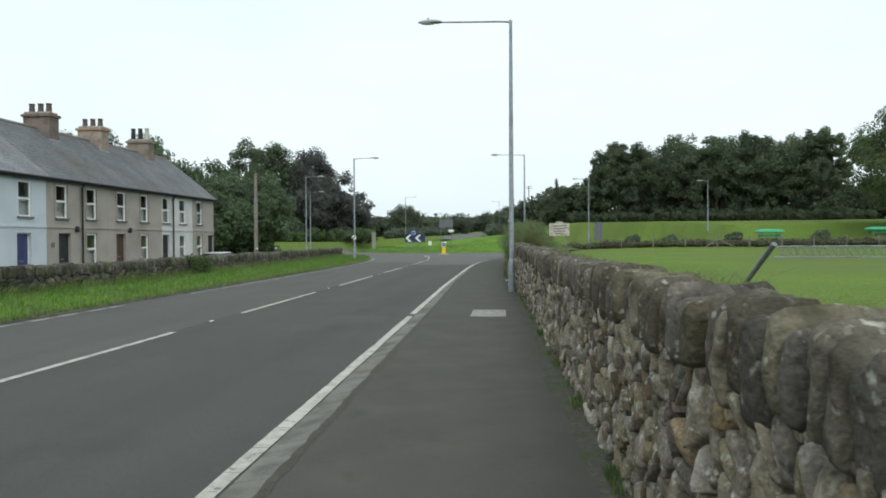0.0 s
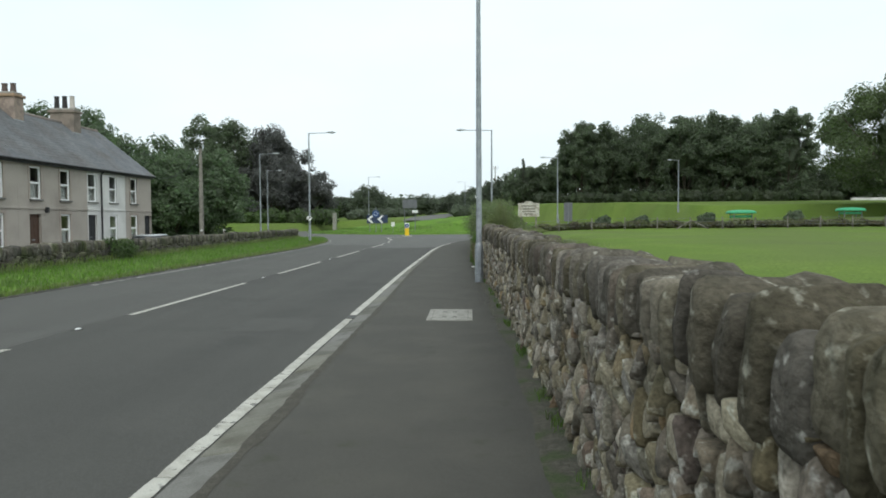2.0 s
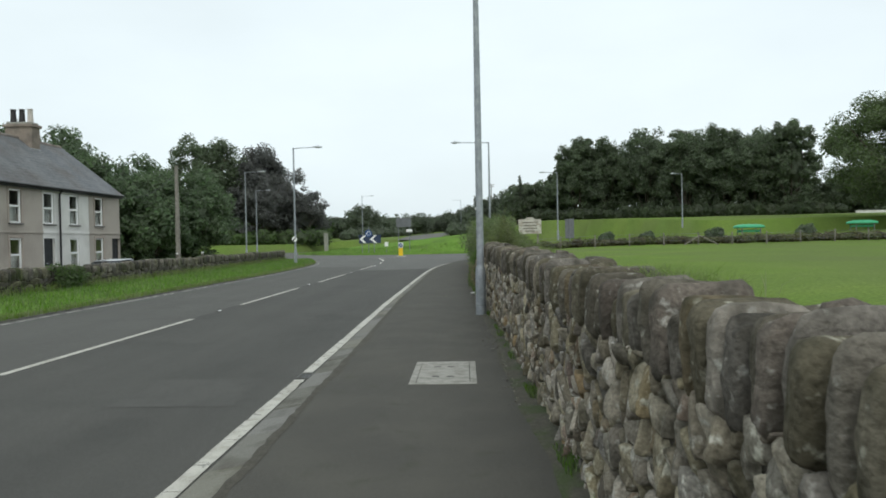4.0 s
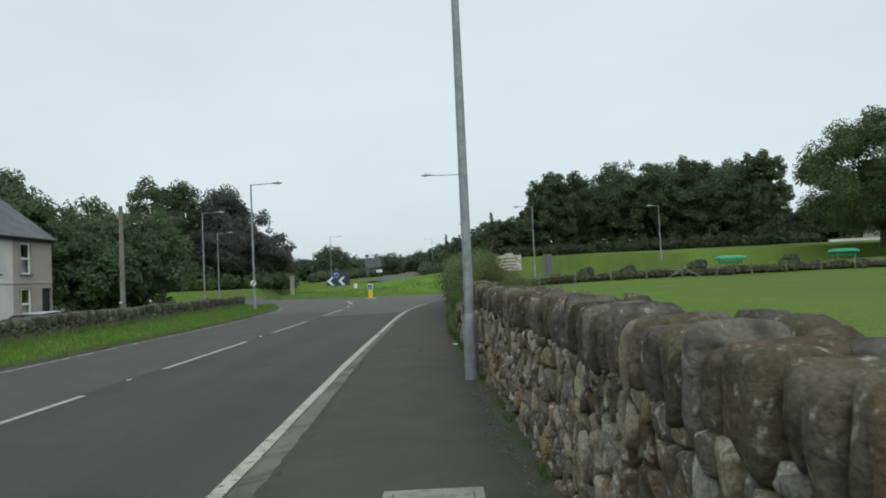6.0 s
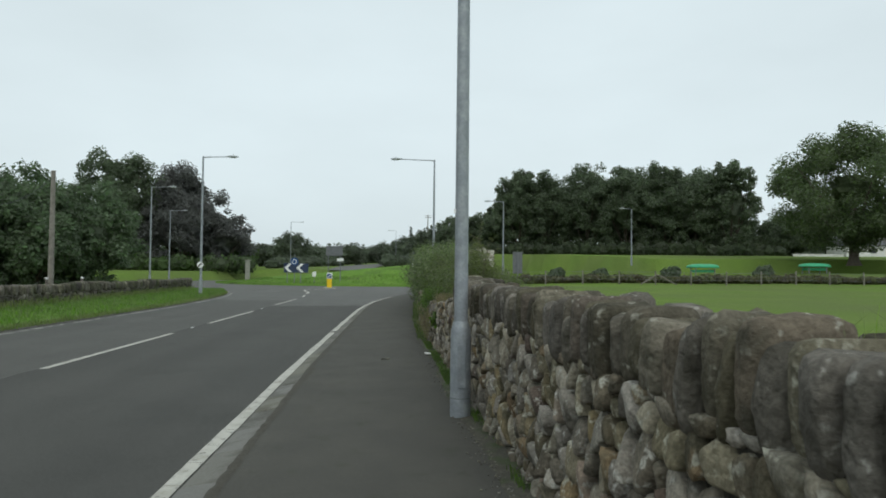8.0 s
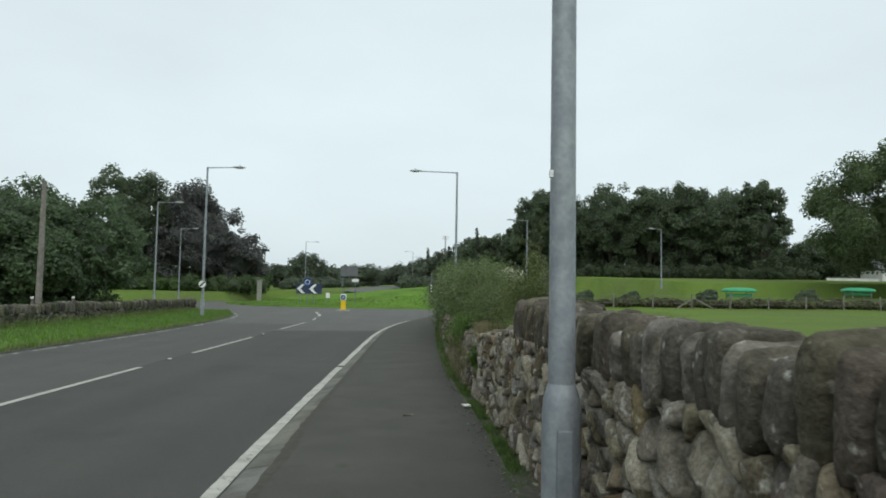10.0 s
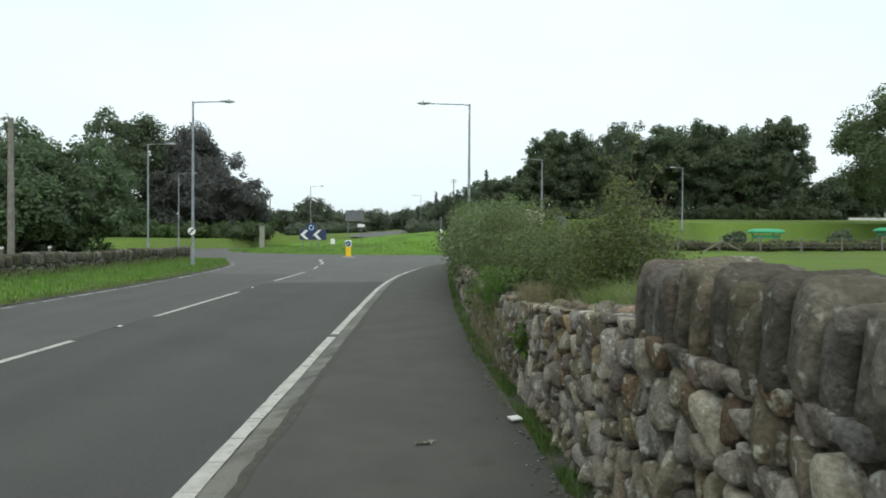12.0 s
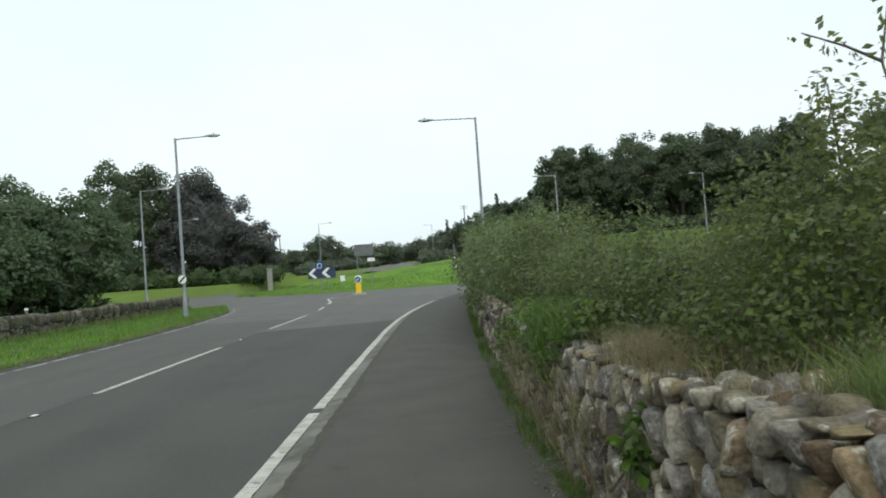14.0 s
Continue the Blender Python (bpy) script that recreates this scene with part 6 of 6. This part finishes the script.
blades("foot_weeds", [p for p in scatter(24000, foot_spot(-0.02, 0.15), 23.5, 34, lambda x, y: 0.0) if math.sin(p[1] * 3.1) + math.sin(p[1] * 7.3 + 2) > rg.uniform(-1.6, 1.0)], 0.015, 0.08, 0.008, 5, M["leaf_fresh"], "fresh green weeds at the foot of the wall")
blades("foot_weeds", [p for p in scatter(3600, foot_spot(-0.02, 0.22), 30, 58, lambda x, y: 0.0) if math.sin(p[1] * 2.1) + math.sin(p[1] * 5.3 + 2) > rg.uniform(-1, 1)], 0.05, 0.22, 0.02, 6, M["leaf_fresh"], "fresh green weeds at the foot of the wall")
blades("foot_weeds", [p for p in scatter(9000, foot_spot(-0.04, 0.1), -2, 23.5, lambda x, y: 0.015) if math.sin(p[1] * 2.7) + math.sin(p[1] * 6.1 + 1) > rg.uniform(0.2, 1.8)], 0.025, 0.1, 0.009, 7, M["leaf_fresh"], "sparse weeds at the foot of the wall")
blades("dry_grass", scatter(900, foot_spot(-0.12, 0.1), 28.5, 33, lambda x, y: rg.uniform(0.05, 0.6)), 0.2, 0.5, 0.008, 8, M["dry_grass"], "bleached dead grass hanging down the wall", 0.5, (-0.45, 0, -0.7))


def bank_top(y):
    return low_top(y) - 0.1


blades("wall_top_grass", scatter(20000, lambda y: lerp_line(WALL_FOOT, y) + rg.uniform(0.24, 1.7), 24.7, 26.9, lambda x, y: bank_top(y)), 0.12, 0.35, 0.004, 9, M["tall_grass"], "tall seeding grass behind the lowered wall", 0.55)
blades("wall_top_grass", scatter(3600, lambda y: lerp_line(WALL_FOOT, y) + rg.uniform(0.1, 0.7), 26.6, 34, lambda x, y: bank_top(y)), 0.1, 0.3, 0.006, 10, M["dry_grass"], "tall grass growing through the wall top", 0.35)
blades("seed_heads", scatter(420, lambda y: lerp_line(WALL_FOOT, y) + rg.uniform(0.3, 1.4), 24.9, 33, lambda x, y: bank_top(y)), 0.25, 0.5, 0.0028, 11, M["dry_grass"], "pale seeding grass stalks", 0.25)
for k, (y, n, h) in enumerate(((3.4, 240, 0.2), (4.9, 300, 0.24), (5.9, 240, 0.2), (11.2, 260, 0.2), (11.7, 420, 0.22), (12.3, 360, 0.2), (16.5, 50, 0.2))):
    blades("wall_tuft", [(lerp_line(WALL_FOOT, y) + rg.uniform(0.3, 0.66), y + rg.normal(0, 0.16), main_top(y) - 0.1) for _ in range(n)], 0.08, h, 0.0035, 12 + k, M["tall_grass"], "tuft of grass rooted behind the coping", 0.7)

blades("wall_top_grass", [(1.06 + rg.normal(0, 0.1), 30.2 + rg.normal(0, 0.3), rg.uniform(0.72, 0.92)) for _ in range(2600)], 0.12, 0.34, 0.007, 31, M["leaf_fresh"], "bright green grass tuft growing out of the wall", 0.5)
blades("wall_top_grass", [(1.2 + rg.normal(0, 0.1), 28.2 + rg.normal(0, 0.28), 0.88) for _ in range(2200)], 0.08, 0.26, 0.004, 32, M["dry_grass"], "bleached dead grass tuft on the wall top", 0.8)

# raised soil behind the lowered wall
by = [float(y) for y in np.arange(24.6, 78, 1.0)]
tagged(ribbon("bank", [(lerp_line(WALL_FOOT, y) + 0.3, y, bank_top(y)) for y in by], [(lerp_line(WALL_FOOT, y) + 3.5, y, 0.45) for y in by], M["tussock"], steps=4, crown=0.15), "rough grassy bank behind the wall", "bank", kind="structure")

# ---- bushes on the wall ----


def bush(name, at, lobes, count, size, leaf, seed, label, stems=10, fill=0.5, category="bush"):
    """An open bush: leaves through the whole of its lobes, thicker towards the outside, on thin stems."""
    r = rng(seed)
    ob = thing(name, at, label, category)
    vs, fs, base = [], [], 0
    vol = np.array([np.prod(q) for _, q in lobes])
    for (c, q), n in zip(lobes, (count * vol / vol.sum()).astype(int) + 40):
        d = r.normal(0, 1, (n, 3))
        d /= np.linalg.norm(d, axis=1, keepdims=True)
        lump = 1 + 0.2 * np.sin(d[:, 0] * 6 + seed) * np.sin(d[:, 1] * 5 + 1) + 0.15 * np.sin(d[:, 2] * 8 + seed)
        rad = r.uniform(0, 1, n) ** (1 / 3 * (1 + fill * 0) ) * lump
        p = np.array(c) + d * np.array(q) * rad[:, None]
        up = d * 0.6 + np.array([0, 0, 0.7])
        v, f = cards(p, up, size, r, 1.6)
        vs.append(v)
        fs.append(f + base)
        base += len(v)
    raw("foliage", np.concatenate(vs), np.concatenate(fs).tolist(), leaf, ob)
    for k in range(stems):
        c, q = lobes[k % len(lobes)]
        e = np.array(c) + r.uniform(-0.8, 0.8, 3) * np.array(q)
        s = (c[0] * 0.5 + r.uniform(-0.2, 0.2), c[1] * 0.7 + r.uniform(-0.25, 0.25), -0.15)
        m = (np.array(s) + e) / 2 + r.uniform(-0.1, 0.1, 3)
        part("stem", tube([s, m, e], [0.011, 0.008, 0.003], 5), M["twig"], ob)
    return ob


bush("sapling_bush", (1.6, 27.3, 1.0), [((0, 0, 0.38), (0.42, 0.55, 0.42)), ((-0.22, 0.35, 0.12), (0.3, 0.7, 0.26)), ((0.12, -0.3, 0.5), (0.34, 0.4, 0.38)), ((0.05, 0.7, 0.35), (0.42, 0.5, 0.4)), ((0.04, -0.05, 0.84), (0.16, 0.2, 0.25)), ((0.06, 0.12, 1.02), (0.09, 0.13, 0.17)), ((0.1, 0.2, 0.78), (0.2, 0.28, 0.28)), ((-0.14, 0.35, 0.62), (0.2, 0.24, 0.24)), ((0.25, 0.7, 0.3), (0.35, 0.6, 0.4))],
     18000, 0.02, M["leaf_sapling"], 501, "young hawthorn sapling bushing out above the wall", 9)
bush("bramble_bush", (1.6, 29.3, 0.95), [((0, 0, 0.32), (0.5, 0.8, 0.38)), ((-0.3, 0.2, 0.1), (0.3, 1.0, 0.28)), ((0.2, 0.9, 0.34), (0.5, 0.8, 0.38)), ((-0.2, 1.6, 0.28), (0.5, 0.7, 0.34)), ((0.7, 0.2, 0.25), (0.6, 1.2, 0.4)), ((-0.05, 0.35, 0.66), (0.16, 0.22, 0.26)), ((-0.25, 1.3, 0.58), (0.14, 0.2, 0.24))], 20000, 0.026, M["leaf_bush"], 502, "tangled green bramble bush over the wall", 8)
bush("bramble_bush", (1.6, 32.5, 0.9), [((0, 0, 0.3), (0.6, 0.9, 0.42)), ((-0.2, 1.3, 0.45), (0.65, 0.9, 0.58)), ((0.5, 2.2, 0.5), (0.8, 1.2, 0.7)), ((-0.3, 1.8, 0.95), (0.2, 0.3, 0.35)), ((-0.2, 0.8, 0.85), (0.15, 0.22, 0.25))], 16000, 0.034, M["leaf_bush"], 503, "tangled green bramble bush over the wall", 12)
bush("hedge_bush", (1.7, 37.0, 0.8), [((-0.2, 0, 0.5), (0.8, 1.4, 0.9)), ((-0.3, 2.2, 0.6), (0.85, 1.5, 1.0)), ((0.4, 1, 0.7), (0.8, 2, 1.0)), ((-0.4, 4, 0.6), (0.85, 1.5, 1.1))], 15000, 0.052, M["leaf_bramble"], 504, "overgrown roadside hedge hiding the wall", 12)
bush("hedge_bush", (1.95, 43.5, 0.8), [((-0.3, 0, 0.5), (0.9, 1.6, 1.1)), ((-0.3, 2.4, 0.6), (0.9, 1.6, 1.25)), ((0.4, 1, 0.8), (0.9, 2, 1.2)), ((-0.2, 4.6, 0.7), (0.9, 1.6, 1.3))], 13000, 0.068, M["leaf_bramble"], 505, "overgrown roadside hedge hiding the wall", 12)
bush("hedge_bush", (2.4, 51.5, 0.8), [((-0.4, 0, 0.5), (0.9, 1.8, 1.3)), ((-0.2, 2.6, 0.6), (0.9, 1.8, 1.3)), ((0.2, 5, 0.6), (1.0, 2, 1.2)), ((1.0, 8, 0.5), (1.0, 2, 1.1))], 12000, 0.08, M["leaf_bramble"], 506, "overgrown roadside hedge hiding the wall", 12)
bush("weed_clump", (1.02, 29.9, 0.75), [((0, 0, 0.1), (0.2, 0.4, 0.22)), ((-0.08, 0.5, -0.1), (0.16, 0.35, 0.25)), ((0.1, -0.4, 0.3), (0.25, 0.3, 0.15)), ((0.0, 0.9, 0.15), (0.22, 0.5, 0.26))], 2600, 0.034, M["leaf_fresh"], 507, "bright green weeds sprouting from the wall", 6, category="weeds")
bush("weed_clump", (0.98, 32.0, 0.7), [((0, 0, 0.1), (0.2, 0.5, 0.3)), ((-0.1, 0.8, -0.1), (0.2, 0.5, 0.3)), ((0.0, -0.7, 0.0), (0.22, 0.5, 0.3))], 2400, 0.038, M["leaf_fresh"], 508, "bright green weeds sprouting from the wall", 6, category="weeds")
bush("weed_clump", (0.95, 27.9, 0.5), [((0, 0, 0.1), (0.1, 0.15, 0.16))], 160, 0.045, M["leaf_fresh"], 509, "bright green weeds sprouting from the wall", 4, category="weeds")

bush("wall_shrub", (-12.75, 31.2, 0.0), [((0, 0, 0.4), (0.3, 0.7, 0.45)), ((-0.1, 0.6, 0.5), (0.3, 0.5, 0.4)), ((-0.3, -0.3, 0.75), (0.3, 0.5, 0.22))], 1500, 0.07, M["leaf_mid"], 510, "dark green ivy shrub growing on the low wall", 6)

# tall leafy shoots of the sapling
shoot = thing("sapling_shoot", (1.68, 27.14, 1.23), "slender leafy hawthorn shoots reaching above the bush", "sapling")
rs = rng(91)
LEADERS = [[(0.1, 0, -0.3), (0.1, -0.05, 0.45), (-0.02, -0.1, 0.84), (0.02, -0.14, 1.18)], [(-0.02, -0.1, 0.84), (-0.14, -0.1, 0.9), (-0.3, -0.12, 0.95)],
           [(0.1, -0.05, 0.45), (0.14, -0.1, 0.7), (0.22, -0.14, 0.9)], 
           [(0.1, -0.05, 0.4), (0.22, -0.1, 0.55), (0.32, -0.12, 0.72)]]
lv, ln_ = [], []
for line in LEADERS:
    part("branch", tube(line, [0.006] + [0.0045] * (len(line) - 2) + [0.002], 6), M["twig"], shoot, "", True)
    for (p, q) in zip(line, line[1:]):
        for k in range(22):
            t = rs.uniform(0, 1)
            c = np.array(p) * (1 - t) + np.array(q) * t
            if c[2] > 0.0:
                lv.append(c + rs.normal(0, 0.03, 3))
                ln_.append(rs.normal(0, 1, 3) + (0, 0, 0.5))
v, f = cards(np.array(lv), np.array(ln_), 0.0195, rs, 1.7)
raw("foliage", v, f.tolist(), M["leaf_sapling"], shoot)

# ---- litter and debris ----
bm = box(-0.055, 0.055, -0.04, 0.04, 0, 0.02, 0.008)
for v_ in bm.verts:
    v_.co.z += 0.012 * math.sin(v_.co.x * 60)
ob = put("litter_scrap", bm, M["litter"])
ob.matrix_basis = pose(0.775, 27.2, 0.03, 8, 5, 30)
tagged(ob, "crumpled white paper scrap at the edge of the footway", "litter")
rl = rng(33)
ob = thing("fallen_leaves", (0.05, 26.6, 0.004), "small patch of withered brown leaves on the tarmac", "leaf litter")
for k in range(7):
    v, f = cards(np.array([[rl.uniform(-0.1, 0.1), rl.uniform(-0.06, 0.06), 0.008]]), np.array([[0, 0, 3.0]]), 0.042, rl, 2.2)
    raw("leaf", v, f.tolist(), M["dead_leaf"], ob)
pebbles_v, pebbles_f = [], []
for k in range(800):
    y = rl.uniform(14, 33)
    x = lerp_line(WALL_FOOT, y) - 0.12 - abs(rl.normal(0, 0.09))
    v, f = rounded_block(rl, 1, 0.8)
    v = v * rl.uniform(0.004, 0.013) * np.array([1, 1.2, 0.7]) + (x, y, 0.007)
    base = len(pebbles_v)
    pebbles_v += v.tolist()
    pebbles_f += [tuple(i + base for i in q) for q in f]
tagged(raw("pebbles", pebbles_v, pebbles_f, M["pebble"], smooth=True), "loose grit and pebbles along the wall foot", "gravel", kind="stuff")
